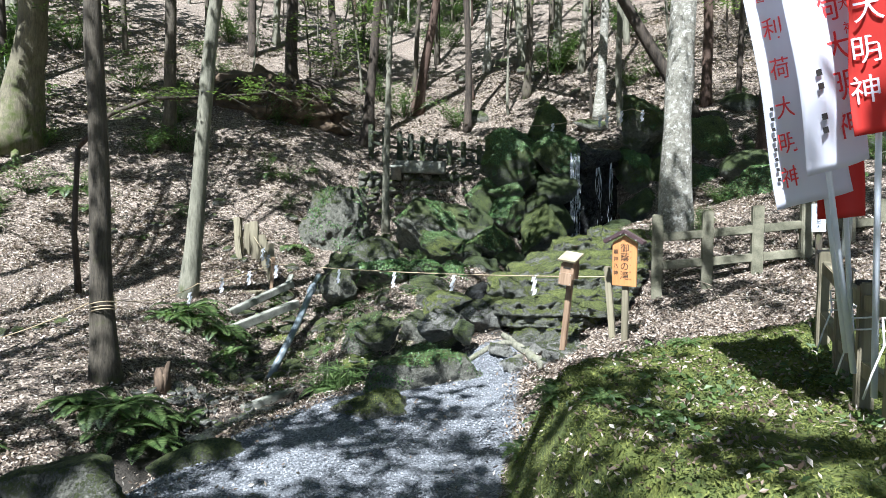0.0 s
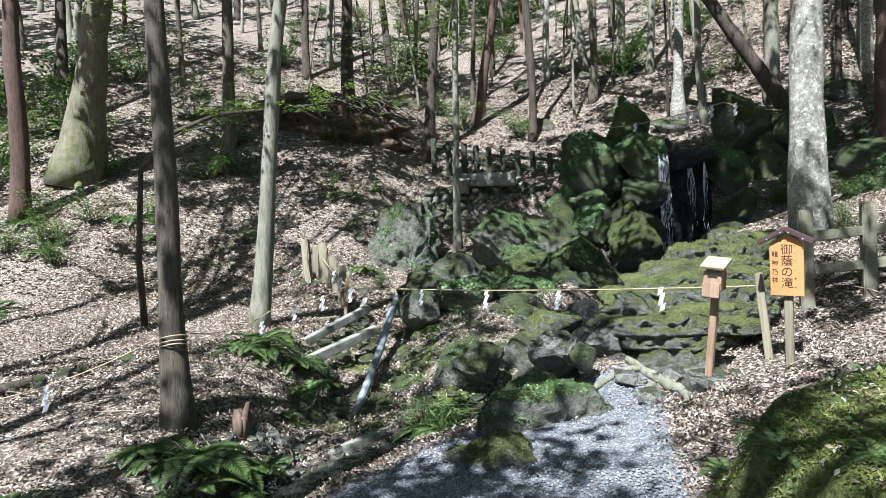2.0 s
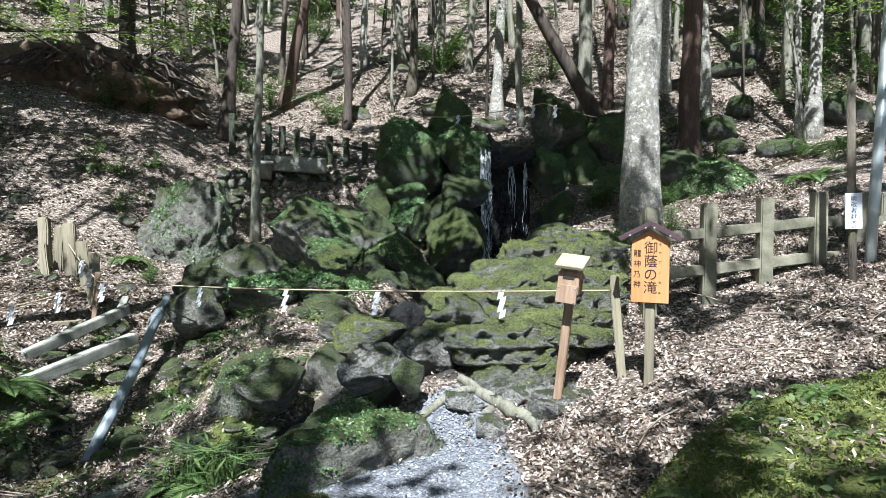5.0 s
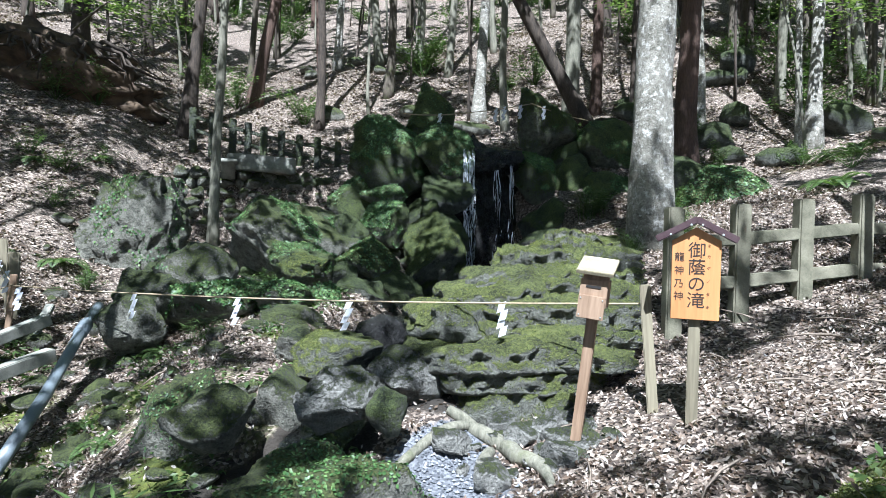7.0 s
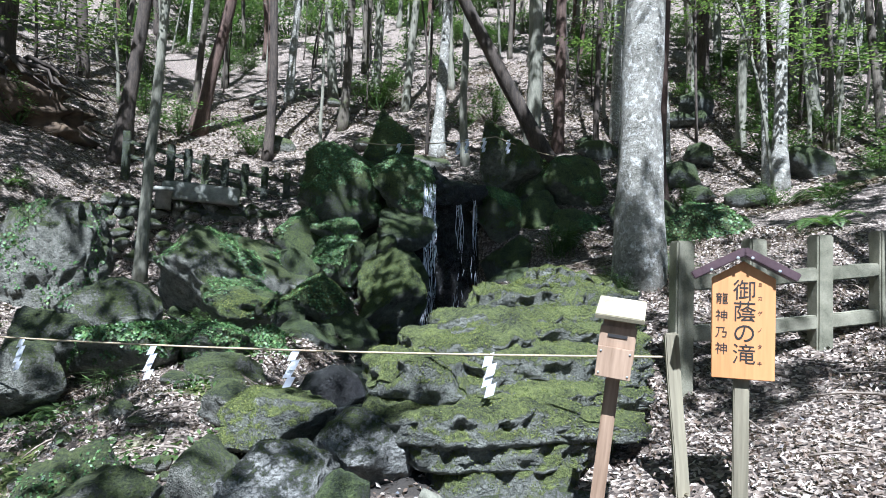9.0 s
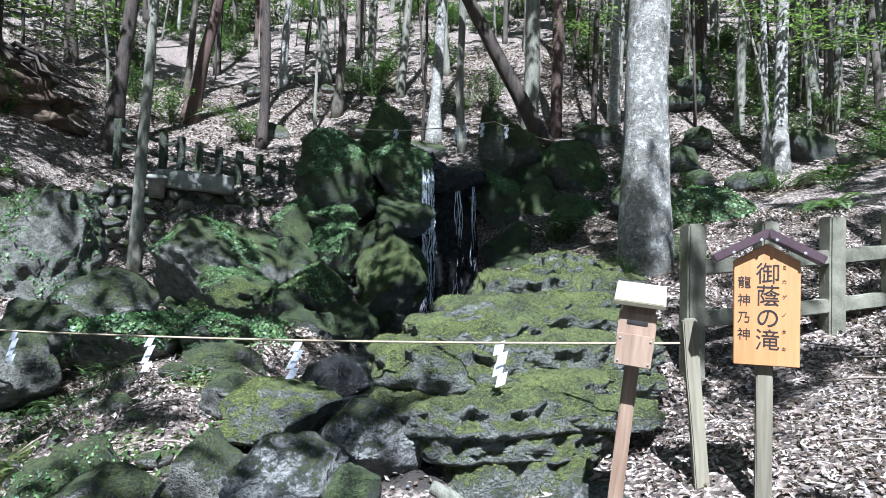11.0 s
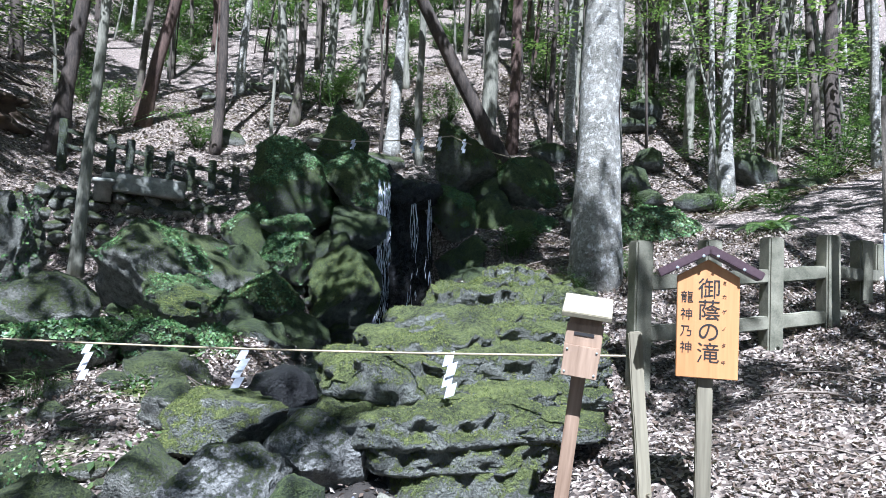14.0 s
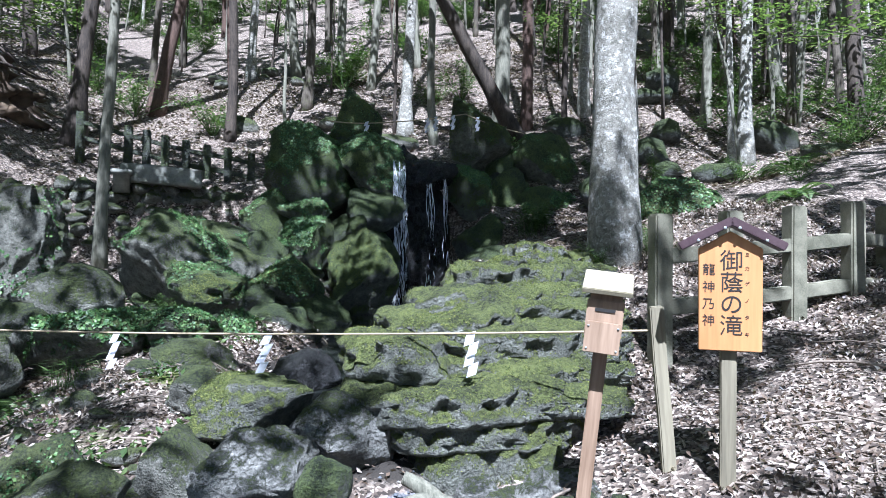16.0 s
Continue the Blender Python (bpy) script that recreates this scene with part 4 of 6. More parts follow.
for _ in range(900):
    if count >= 285:
        break
    x, y = (rng.uniform(9, 30), rng.uniform(11, 30)) if rng.random() < 0.75 else (rng.uniform(-26, -11), rng.uniform(13, 26))
    if any((x - a) ** 2 + (y - b) ** 2 < 1.2 for a, b in placed):
        continue
    placed.append((x, y))
    copy_thing(far_kinds[rng.randrange(10)], pose(x, y, ground(x, y), 0, 0, rng.uniform(0, 360)))
    count += 1
def joined(name, meshes, material, label, category):
    """Many far pieces in one mesh: (mesh, matrix) pairs."""
    v, f = [], []
    for me, m in meshes:
        b = len(v)
        v += [m @ q.co for q in me.vertices]
        f += [tuple(i + b for i in q.vertices) for q in me.polygons]
    return tagged(link_mesh(name, v, f, material), label, category, kind="stuff")


bpy.context.view_layer.update()
trunks, tops = [], []
for x, y, k in far_spots:
    m = pose(x, y, ground(x, y), 0, 0, x * 77)
    for ch in far_kinds[k].children:
        (trunks if ch.name.startswith("trunk") else tops).append((ch.data, m @ ch.matrix_local))
joined("far_tree_trunks", trunks, M_BARK_GREY, "slender far trunks of the wooded slope", "wood")
joined("far_tree_crowns", tops, M_CROWN, "sunlit leafy crowns of the far wood", "wood")
poles = []
for k in range(4):
    poles.append(tree(-30 - k, -20, 0.028 + 0.006 * k, 5.5, (rng.uniform(-0.1, 0.1), 0.03), (rng.uniform(-0.9, 0.9), rng.uniform(-0.6, 0.6)), (M_BARK_DARK, M_BARK_GREY)[k % 2], "thin crooked sapling of the wood floor", (S[k % 3],), 1.2, 90 + k, limbs=5, sides=6, group="saplings", crown_at=0.7, crown_scale=0.55))
for k in range(60):
    x, y = (rng.uniform(-8, 16), rng.uniform(16.8, 30)) if k % 3 else (rng.uniform(6.5, 18), rng.uniform(10.5, 20))
    m = pose(x, y, ground(x, y), 0, 0, rng.uniform(0, 360))
    if k < 4:
        poles[k].matrix_world = m
    else:
        copy_thing(poles[k % 4], m)

# unseen trees added behind and beside the path to shade the ground ahead
for k, (x, y) in enumerate(((4.8, -3.4), (7.0, 4.4), (-9.0, -1.0), (-8.6, 6.6), (6.6, -2.4), (-5.6, -4.5), (3.6, -7.0), (-1.2, -7.0), (8.2, 7.4), (9.5, 2.5), (-4.6, -8.5), (0.8, -10.0))):
    copy_thing(far_kinds[(k * 3 + 1) % 10], pose(x, y, ground(x, y), 0, 0, k * 70))
tree(-3.1, -1.3, 0.14, 10, (0.20, 0.05), (0.5, 0.6), M_BARK, "unseen brown tree added to shade the gravel path", (S[1],), 1.4, 61)
tree(-6.4, 2.4, 0.13, 10, (0.05, 0.05), (0.3, 0.3), M_BARK, "unseen thin-crowned brown tree added to dapple the leafy hollow", (S[0],), 1.4, 66)
tree(-4.7, -0.6, 0.13, 11, (0.0, 0.1), (0.0, 0.5), M_BARK_GREY, "unseen thin-crowned grey tree added beside the path for shade", (S[2],), 1.4, 67)
tree(1.5, -3.4, 0.15, 11, (0.02, 0.02), (0, 0.4), M_BARK, "unseen brown tree added behind the moss mound for shade", (S[0],), 1.4, 62)


# ---- canopy added above the view: evergreen crowns beside the path, set to shade chosen spots ----
def shade_at(x, y):
    """How many leaves lie on a sun ray to the ground there, on average."""
    d = 0.95
    d += (0.9 - 0.4 * smooth(3.6, 4.4, x)) * smooth(0.6, 1.2, x) * smooth(7.2, 6.2, x) * smooth(10.6, 11.6, y) * smooth(16.2, 15.2, y)
    d += 0.4 * smooth(-1.6, -1.0, x) * smooth(0.8, 0.2, x) * smooth(7.2, 7.8, y) * smooth(9.6, 9.0, y)
    d += 1.2 * smooth(2.2, 2.8, x) * smooth(6.4, 6.8, y) * smooth(8.6, 8.0, y)
    d -= 0.7 * smooth(2.8, 3.2, x) * smooth(4.8, 4.4, x) * smooth(8.4, 8.9, y) * smooth(11.6, 11.0, y)
    d -= 0.7 * smooth(-2.6, -2.2, x) * smooth(0.7, 0.3, x) * smooth(9.4, 9.8, y) * smooth(13.4, 12.9, y)
    d -= 0.8 * smooth(0.4, 0.8, x) * smooth(2.6, 2.2, x) * smooth(6.2, 6.6, y) * smooth(8.8, 8.4, y)
    d -= 0.7 * smooth(1.0, 1.6, x) * smooth(5.0, 5.4, y) * smooth(6.8, 6.4, y)
    d -= 1.5 * smooth(1.4, 1.7, x) * smooth(3.0, 2.7, x) * smooth(3.3, 3.6, y) * smooth(5.0, 4.7, y)
    d -= 1.0 * smooth(-2.0, -2.7, x) * smooth(4.3, 5.2, y) * smooth(13.6, 12.6, y)
    d += 2.6 * smooth(-9.0, -7.0, x) * smooth(-1.6, -2.6, x) * smooth(13.4, 14.4, y) * smooth(19.5, 18.0, y)
    d += 1.0 * smooth(-2.3, -1.8, x) * smooth(0.5, 0.1, x) * smooth(6.2, 5.8, y)
    d += 0.75 * smooth(0.2, 0.6, x) * smooth(4.6, 4.0, x) * smooth(4.9, 4.4, y) * (1 - smooth(1.4, 1.7, x) * smooth(3.0, 2.7, x) * smooth(3.3, 3.6, y))
    d += 1.0 * smooth(0.1, 0.5, x) * smooth(2.4, 2.0, x) * smooth(10.0, 10.6, y) * smooth(12.8, 12.3, y)
    d *= smooth(19.5, 18.0, y)
    gap = noise.noise(Vector((x * 0.9, y * 0.9, 21))) + 0.5 * noise.noise(Vector((x * 2.1, y * 2.1, 5)))
    return max(0.0, d * (1.0 + 1.7 * gap))


# trees out of view, added to carry the shading canopy; the birch joins them
SHADE_HOSTS = [tree(x, y, r, h, (0.02, 0.03), (0.2, 0.5), m, label, (), 1.5, 160 + k, limbs=3) for k, (x, y, r, h, m, label) in enumerate((
    (-5.4, 0.4, 0.17, 11, M_BARK, "unseen stout brown evergreen added beside the path for shade"), (4.9, 1.2, 0.18, 11, M_BARK_GREY, "unseen stout grey evergreen added behind the moss mound for shade"),
    (6.3, 5.2, 0.16, 11, M_BARK, "unseen brown evergreen added beyond the banners for shade"), (-6.9, 4.6, 0.15, 11, M_BARK_GREY, "unseen grey evergreen added beside the leafy hollow for shade")))]
SHADE_HOSTS += [birch]
bpy.context.view_layer.update()
homes = [h.matrix_world.translation.copy() for h in SHADE_HOSTS]
leaves_of = [([], []) for _ in SHADE_HOSTS]
limbs_of = [[] for _ in SHADE_HOSTS]
rng = random.Random(303)
for _ in range(4700):
    x, y = rng.uniform(-8.5, 7.5), rng.uniform(-1.5, 19.0)
    if rng.random() * 4.0 > shade_at(x, y):
        continue
    # each clump is set up the sun ray from the spot it shades
    c = Vector((x, y, ground(x, y) + 0.4)) + sun_dir * (rng.uniform(6.6, 9.6) / sun_dir.z)
    k = min(range(len(SHADE_HOSTS)), key=lambda q: (homes[q].x - c.x) ** 2 + (homes[q].y - c.y) ** 2)
    c -= homes[k]
    if rng.random() < 0.05:
        low = Vector((0.1, 0.1, c.z - 2.2 - 0.25 * math.hypot(c.x, c.y)))
        limbs_of[k].append(([low, low.lerp(c, 0.5) + Vector((0, 0, 0.3)), c], [0.055, 0.035, 0.01]))
    cr = rng.uniform(0.18, 0.42)
    for _ in range(22):
        o = unit(rng) * cr * rng.random() ** 0.4
        o.z *= 0.5
        n = (Vector((0, 0, 1)) + unit(rng) * 0.6).normalized()
        d = o + unit(rng) * 0.5
        d = (d - n * d.dot(n)).normalized()
        q = 0.19 * rng.uniform(0.7, 1.3)
        leaf_quads(*leaves_of[k], c + o, d, n, q, q * 0.5, 0.12)
for host, (v, f), lines in zip(SHADE_HOSTS, leaves_of, limbs_of):
    if f:
        link_mesh("crown", v, f, M_CROWN, host, smooth_faces=False)
    for line in lines:
        tubes("limb", [line], M_BARK, host, sides=6)

# ---- timber sign, collecting box, rope ----
def board_text(body, size, place, parent, material, name="character", label=""):
    """One written character as a flat mesh on a face that looks along -y of its parent."""
    c = bpy.data.curves.new(name, "FONT")
    c.body, c.size, c.align_x, c.align_y, c.extrude = body, size, "CENTER", "CENTER", 0.0006
    tmp = bpy.data.objects.new(name, c)
    me = bpy.data.meshes.new_from_object(tmp)
    bpy.data.objects.remove(tmp)
    bpy.data.curves.remove(c)
    me.name = name
    me.materials.clear()
    me.materials.append(material)
    ob = new(name, me)
    ob.parent = parent
    ob.matrix_local = pose(*place, 90, 0, 0)
    if label:
        ob["label"] = label
    return ob


def bar(size, place, parent, material, name="print_mark"):
    ob = boxed(name, size, None, material, parent, bevel=0)
    ob.matrix_local = pose(*place)
    return ob


SIGN_Z = 0.32
sign = thing("wooden_sign", pose(1.79, 6.25, SIGN_Z, 0, 0, -38), "orange pine notice board with a little roof on a post", "sign")
boxed("post", (0.062, 0.04, 0.98), pose(0.0, 0.025, 0.32), M_WOOD_GREY, sign, "weathered grey post", 0.004)
bm = bmesh.new()
outline = [(-0.122, 0.665), (0.122, 0.665), (0.124, 1.092), (0.0, 1.165), (-0.124, 1.092)]
a = [bm.verts.new((x, -0.022, z)) for x, z in outline]
b = [bm.verts.new((x, 0.004, z)) for x, z in outline]
bm.faces.new(a)
bm.faces.new(b[::-1])
for k in range(5):
    bm.faces.new((a[k], b[k], b[(k + 1) % 5], a[(k + 1) % 5]))
bmesh.ops.bevel(bm, geom=list(bm.edges), offset=0.003, segments=1, affect="EDGES")
board = part("board", bm, M_BOARD, sign, "oiled orange pine board")
for s in (-1, 1):
    rf = boxed("roof_board", (0.235, 0.085, 0.036), pose(s * 0.100, -0.02, 1.152, 0, s * 28, 0), M_ROOF, sign, "brown metal-clad roof board", 0.004)
    for q in (0.028, 0.13):
        nail = part("nail", rock_mesh((0.006, 0.004, 0.006), 2, 0, 0, 1), M_STEEL, sign)
        nail.matrix_local = pose(s * q, -0.064, 1.190 - q * 0.51)
for ch, z in zip("御蔭の滝", (1.035, 0.945, 0.855, 0.765)):
    board_text(ch, 0.092, (0.004, -0.0232, z), sign, M_INK)
for ch, z in zip("龍神乃神", (1.00, 0.927, 0.857, 0.787)):
    board_text(ch, 0.052, (-0.084, -0.0232, z), sign, M_INK)
for ch, z in zip("ミカゲノタキ", (1.065, 1.008, 0.945, 0.875, 0.805, 0.735)):
    board_text(ch, 0.020, (0.064, -0.0232, z), sign, M_BARK_RED)

box = thing("collecting_box", pose(1.21, 6.47, 0.29, 0, 6, -38), "small wooden collecting box with sloping lid on leaning post", "box")
boxed("post", (0.058, 0.05, 1.14), pose(0, 0.04, 0.35), M_WOOD, box, "brown squared post", 0.004)
boxed("body", (0.146, 0.13, 0.15), pose(0, 0, 0.83), M_WOOD, box, bevel=0.004)
boxed("front_panel", (0.140, 0.02, 0.125), pose(0, -0.078, 0.755), M_WOOD, box, bevel=0.003)
boxed("neck", (0.128, 0.12, 0.05), pose(0, 0.005, 0.925), M_WOOD, box, bevel=0.003)
# no hole is cut: a black strip stands for the slot's inner shade
boxed("slot", (0.080, 0.012, 0.013), pose(0, -0.0625, 0.865), M_INK, box, "black strip standing for the money slot's dark opening", 0.0)
boxed("lid", (0.196, 0.20, 0.022), pose(0, -0.01, 0.975, 22, 0, 0), M_WOOD_LID, box, "sun-bleached sloping lid", 0.003)
for x in (-0.058, 0.058):
    for z in (0.71, 0.80):
        nail = part("nail", rock_mesh((0.004, 0.003, 0.004), 2, 0, 0, 1), M_STEEL, box)
        nail.matrix_local = pose(x, -0.09, z)

stake = boxed("wooden_stake", (0.062, 0.055, 1.05), None, M_WOOD_GREY, bevel=0.006, jitter=0.004, cuts=3)
stake.matrix_world = pose(1.745, 6.575, 0.625, 0, -5, -30)
tagged(stake, "greenish weathered stake holding the end of the rope", "stake")
lstake = boxed("wooden_stake", (0.055, 0.05, 0.95), None, M_WOOD, bevel=0.006, jitter=0.004, cuts=3)
lstake.matrix_world = pose(-2.80, 10.1, 0.48, 0, 5, 10)
tagged(lstake, "brown leaning stake holding the rope", "stake")


def rope_line(points, sag, n=24):
    out = []
    for (a, b), s in zip(zip(points, points[1:]), sag):
        a, b = Vector(a), Vector(b)
        for k in range(n):
            u = k / n
            out.append(a.lerp(b, u) - Vector((0, 0, 4 * s * u * (1 - u))))
    return out + [Vector(points[-1])]


def rope(name, points, sag, r, label):
    pts = rope_line(points, sag)
    ob = tubes(name, [(pts, [r * (1 + 0.2 * noise.noise(p * 40)) for p in pts])], M_ROPE, sides=6)
    return tagged(ob, label, "rope")


R0, R1 = Vector((-2.76, 10.08, 0.85)), Vector((1.73, 6.6, 1.035))
rope("straw_rope", [R0, R1], [0.045], 0.0062, "thin straw rope strung with white paper streamers")
rope("straw_rope", [(-2.76, 10.08, 0.86), (-3.55, 9.0, 0.66), (-3.30, 6.15, 0.86)], [0.05, 0.1], 0.006, "thin straw rope running from stake to tree")
rope("straw_rope", [(-3.42, 6.05, 0.84), (-5.1, 5.6, 0.38), (-7.5, 5.2, 0.5)], [0.1, 0.1], 0.006, "slack straw rope low over dry leaves")
rope("straw_rope", [(-3.45, 11.3, 1.25), (-2.76, 10.08, 0.87)], [0.03], 0.006, "straw rope between old stakes")
rope("straw_rope", [(1.67, 13.70, 3.50), (2.65, 13.72, 3.58), (4.0, 13.72, 3.86), (5.05, 13.6, 3.62)], [0.03, 0.02, 0.03], 0.009, "straw rope tied between rocks above the waterfall")
loops = []
for z in (0.78, 0.81, 0.85):
    loops.append(([(-3.28 + 0.112 * math.cos(a), 6.05 + 0.118 * math.sin(a), z + 0.02 * math.sin(a * 1.5)) for a in np.linspace(0, 6.283, 26)], [0.006] * 26))
tagged(tubes("rope_binding", loops, M_ROPE, sides=5), "straw rope wound round a tree trunk", "rope")


def streamer(place, turn, scale=1.0, swing=4):
    """A folded paper zigzag that hangs from the rope."""
    bm = bmesh.new()
    w, h = 0.046, 0.050
    x, y, z = 0.0, 0.0, 0.0
    for k in range(4):
        q = [(x, y, z), (x + w, y, z + 0.016), (x + w - 0.014, y - 0.008, z - h + 0.010), (x - 0.014, y - 0.008, z - h - 0.006)]
        bm.faces.new([bm.verts.new(p) for p in q])
        x, y, z = x - 0.014 + (0.026 if k % 2 == 0 else -0.004), y - 0.004 * (-1) ** k, z - h + 0.004
    bmesh.ops.solidify(bm, geom=list(bm.faces), thickness=0.0012)
    ob = part("paper_streamer", bm, M_PAPER)
    ob.matrix_world = pose(*place, 0, swing, turn) @ Matrix.Scale(scale, 4)
    return tagged(ob, "white folded paper streamer hanging from the straw rope", "streamer", "paper streamers on the ropes")


for u, sw in ((0.27, 6), (0.462, 8), (0.638, 10), (0.838, -4)):
    p = R0.lerp(R1, u) - Vector((0, 0, 4 * 0.045 * u * (1 - u) + 0.004))
    streamer(p, -38, 1.12, sw)
for p in ((-2.72, 10.05, 0.83), (-3.05, 9.72, 0.76), (-3.33, 9.32, 0.70), (-3.52, 8.6, 0.58), (-3.12, 10.7, 1.05), (-2.95, 10.42, 0.96), (-4.3, 5.82, 0.50), (-5.3, 5.57, 0.34)):
    streamer(p, -5, 1.1, 3)
for p in ((2.28, 13.70, 3.54), (3.75, 13.70, 3.80), (4.2, 13.70, 3.82), (3.45, 13.72, 3.75), (3.3, 13.72, 3.71)):
    streamer(p, -10, 1.25, 2)


# ---- granite fence ----
fence = thing("stone_fence", pose(3.1, 7.43, 0.6), "low granite fence of square posts and two rails", "fence")
POSTS = ((2.508, 7.455, 1.674), (3.08, 7.42, 1.72), (3.64, 7.38, 1.78), (4.17, 7.32, 1.836), (4.72, 7.42, 1.84), (5.25, 7.62, 1.86), (5.8, 7.85, 1.9))
inv = Matrix.Translation((-3.1, -7.43, -0.6))
for x, y, top in POSTS:
    bm = bmesh.new()
    add_box(bm, (0.122, 0.122, 1.15), inv @ pose(x, y, top - 0.575, 0, 0, -14), 0.012, 0.006, 3)
    part("post", bm, M_GRANITE, fence)
for (x0, y0, t0), (x1, y1, t1) in zip(POSTS, POSTS[1:]):
    for drop in (0.27, 0.60):
        a, b = Vector((x0, y0, t0 - drop)), Vector((x1, y1, t1 - drop))
        d = b - a
        m = Matrix.Translation((a + b) / 2) @ d.to_track_quat("X", "Z").to_matrix().to_4x4()
        bm = bmesh.new()
        add_box(bm, (d.length - 0.11, 0.075, 0.100), inv @ m, 0.01, 0.006, 2)
        part("rail", bm, M_GRANITE, fence)

donor = thing("donor_sign", pose(4.02, 6.78, 0.72, 0, -2, -25), "small white lettered plate on a rough wooden stake", "sign")
tb = tubes("stake", [([(0, 0, -0.1), (0.01, 0, 0.5), (0.0, 0, 1.0), (0.01, 0, 2.0)], [0.04, 0.036, 0.034, 0.03])], M_BARK, donor, sides=8, wobble=0.3)
boxed("plate", (0.13, 0.012, 0.30), pose(-0.0, -0.045, 0.93), M_POLE, donor, "white plate", 0.003)
for ch, z in zip("崇敬者献木", (1.03, 0.98, 0.93, 0.88, 0.83)):
    board_text(ch, 0.048, (0, -0.0525, z), donor, M_INK_BLUE)
board_text("62", 0.03, (0, -0.0525, 0.797), donor, M_INK_BLUE)
pole = tubes("steel_pole", [([(4.40, 7.0, 0.6), (4.44, 7.0, 1.6), (4.60, 6.98, 4.8)], [0.045, 0.045, 0.045])], M_STEEL, sides=14)
tagged(pole, "leaning grey-green galvanised steel pole", "pole")


# ---- banners tied to a timber rail ----
rail = thing("timber_rail", pose(2.2, 3.4, 0.6), "weathered timber barrier with posts tied by white cord", "barrier")
inv = Matrix.Translation((-2.2, -3.4, -0.6))
ends = [Vector((1.86, 2.35, 0)), Vector((2.08, 2.9, 0)), Vector((2.30, 3.45, 0)), Vector((2.52, 4.0, 0)), Vector((2.76, 4.6, 0))]
for p in ends:
    g = ground(p.x, p.y)
    bm = bmesh.new()
    add_box(bm, (0.085, 0.085, 0.78), inv @ pose(p.x, p.y, g + 0.28, 0, 0, -22), 0.008, 0.004, 2)
    part("post", bm, M_WOOD_GREY, rail)
    bm = bmesh.new()
    add_box(bm, (0.12, 0.05, 0.03), inv @ pose(p.x, p.y, g + 0.665, 0, 0, -22), 0.006)
    part("cap", bm, M_INK, rail, "black plastic cap")
for a, b in zip(ends, ends[1:]):
    for h in (0.20, 0.56):
        p, q = Vector((a.x, a.y, ground(a.x, a.y) + h)), Vector((b.x, b.y, ground(b.x, b.y) + h))
        d = q - p
        bm = bmesh.new()
        add_box(bm, (d.length, 0.05, 0.09), inv @ (Matrix.Translation((p + q) / 2) @ d.to_track_quat("X", "Z").to_matrix().to_4x4()), 0.006, 0.003, 1)
        part("rail", bm, M_WOOD_GREY, rail)
for k, p in enumerate(ends[:4]):
    g = ground(p.x, p.y)
    pts = [(p.x + 0.06 * math.cos(a) * (1 + 0.1 * k), p.y + 0.06 * math.sin(a), g + 0.38 + 0.01 * a) for a in np.linspace(0, 15, 40)]
    pts += [(p.x - 0.10, p.y - 0.05, g + 0.42), (p.x - 0.13, p.y - 0.02, g + 0.28), (p.x - 0.15, p.y, g + 0.16)]
    ob = tubes("cord", [(pts, [0.005] * len(pts))], M_CORD, rail, "white cord", sides=5)
    ob.data.transform(inv)


def banner(bl, br, lean, height, material, pole_top, pole_base, label, seed):
    """A tall cloth banner that hangs along a pole; lean: how far its top goes sideways."""
    bl, br = Vector(bl) + Vector((0.10, 0, -0.02)), Vector(br) + Vector((0.10, 0, -0.02))
    base = thing("banner", Matrix.Translation(pole_base), label, "banner", "tall cloth banners")
    shift = Matrix.Translation(-Vector(pole_base))
    v, f = [], []
    nx, nz = 14, 40
    for j in range(nz + 1):
        for i in range(nx + 1):
            u, w = i / nx, j / nz
            p = bl.lerp(br, u) + Vector((lean * w * height, 0.0, w * height))
            p.y += 0.035 * math.sin(u * 5 + seed + w * 2.2) * (1 - 0.5 * w) + 0.02 * math.sin(w * 9 + seed)
            v.append(p)
    f = [(j * (nx + 1) + i, j * (nx + 1) + i + 1, (j + 1) * (nx + 1) + i + 1, (j + 1) * (nx + 1) + i) for j in range(nz) for i in range(nx)]
    cloth = link_mesh("cloth", v, f, material, base)
    cloth.data.transform(shift)
    mod = cloth.modifiers.new("thick", "SOLIDIFY")
    mod.thickness = 0.002
    pl = tubes("pole", [([pole_base, Vector(pole_base).lerp(Vector(pole_top), 0.5), pole_top], [0.014, 0.013, 0.011])], M_POLE, base, "white plastic pole", sides=10)
    pl.data.transform(shift)

    def write(body, size, u, w, ink, name="character"):
        p = bl.lerp(br, u) + Vector((lean * w * height, 0.0, w * height))
        p.y += 0.035 * math.sin(u * 5 + seed + w * 2.2) * (1 - 0.5 * w) + 0.02 * math.sin(w * 9 + seed) - 0.012
        d = br - bl
        m = pose(0, 0, 0, 0, math.degrees(-math.atan2(d.z, d.x)), math.degrees(math.atan2(d.y, d.x)))
        if body:
            ob = board_text(body, size, (0, 0, 0), base, ink, name)
            ob.matrix_local = shift @ Matrix.Translation(p) @ m @ pose(0, 0, 0, 90)
        else:
            ob = bar((size * 0.8, 0.002, size * 0.8), (0, 0, 0), base, ink)
            ob.matrix_local = shift @ Matrix.Translation(p) @ m
    return base, write


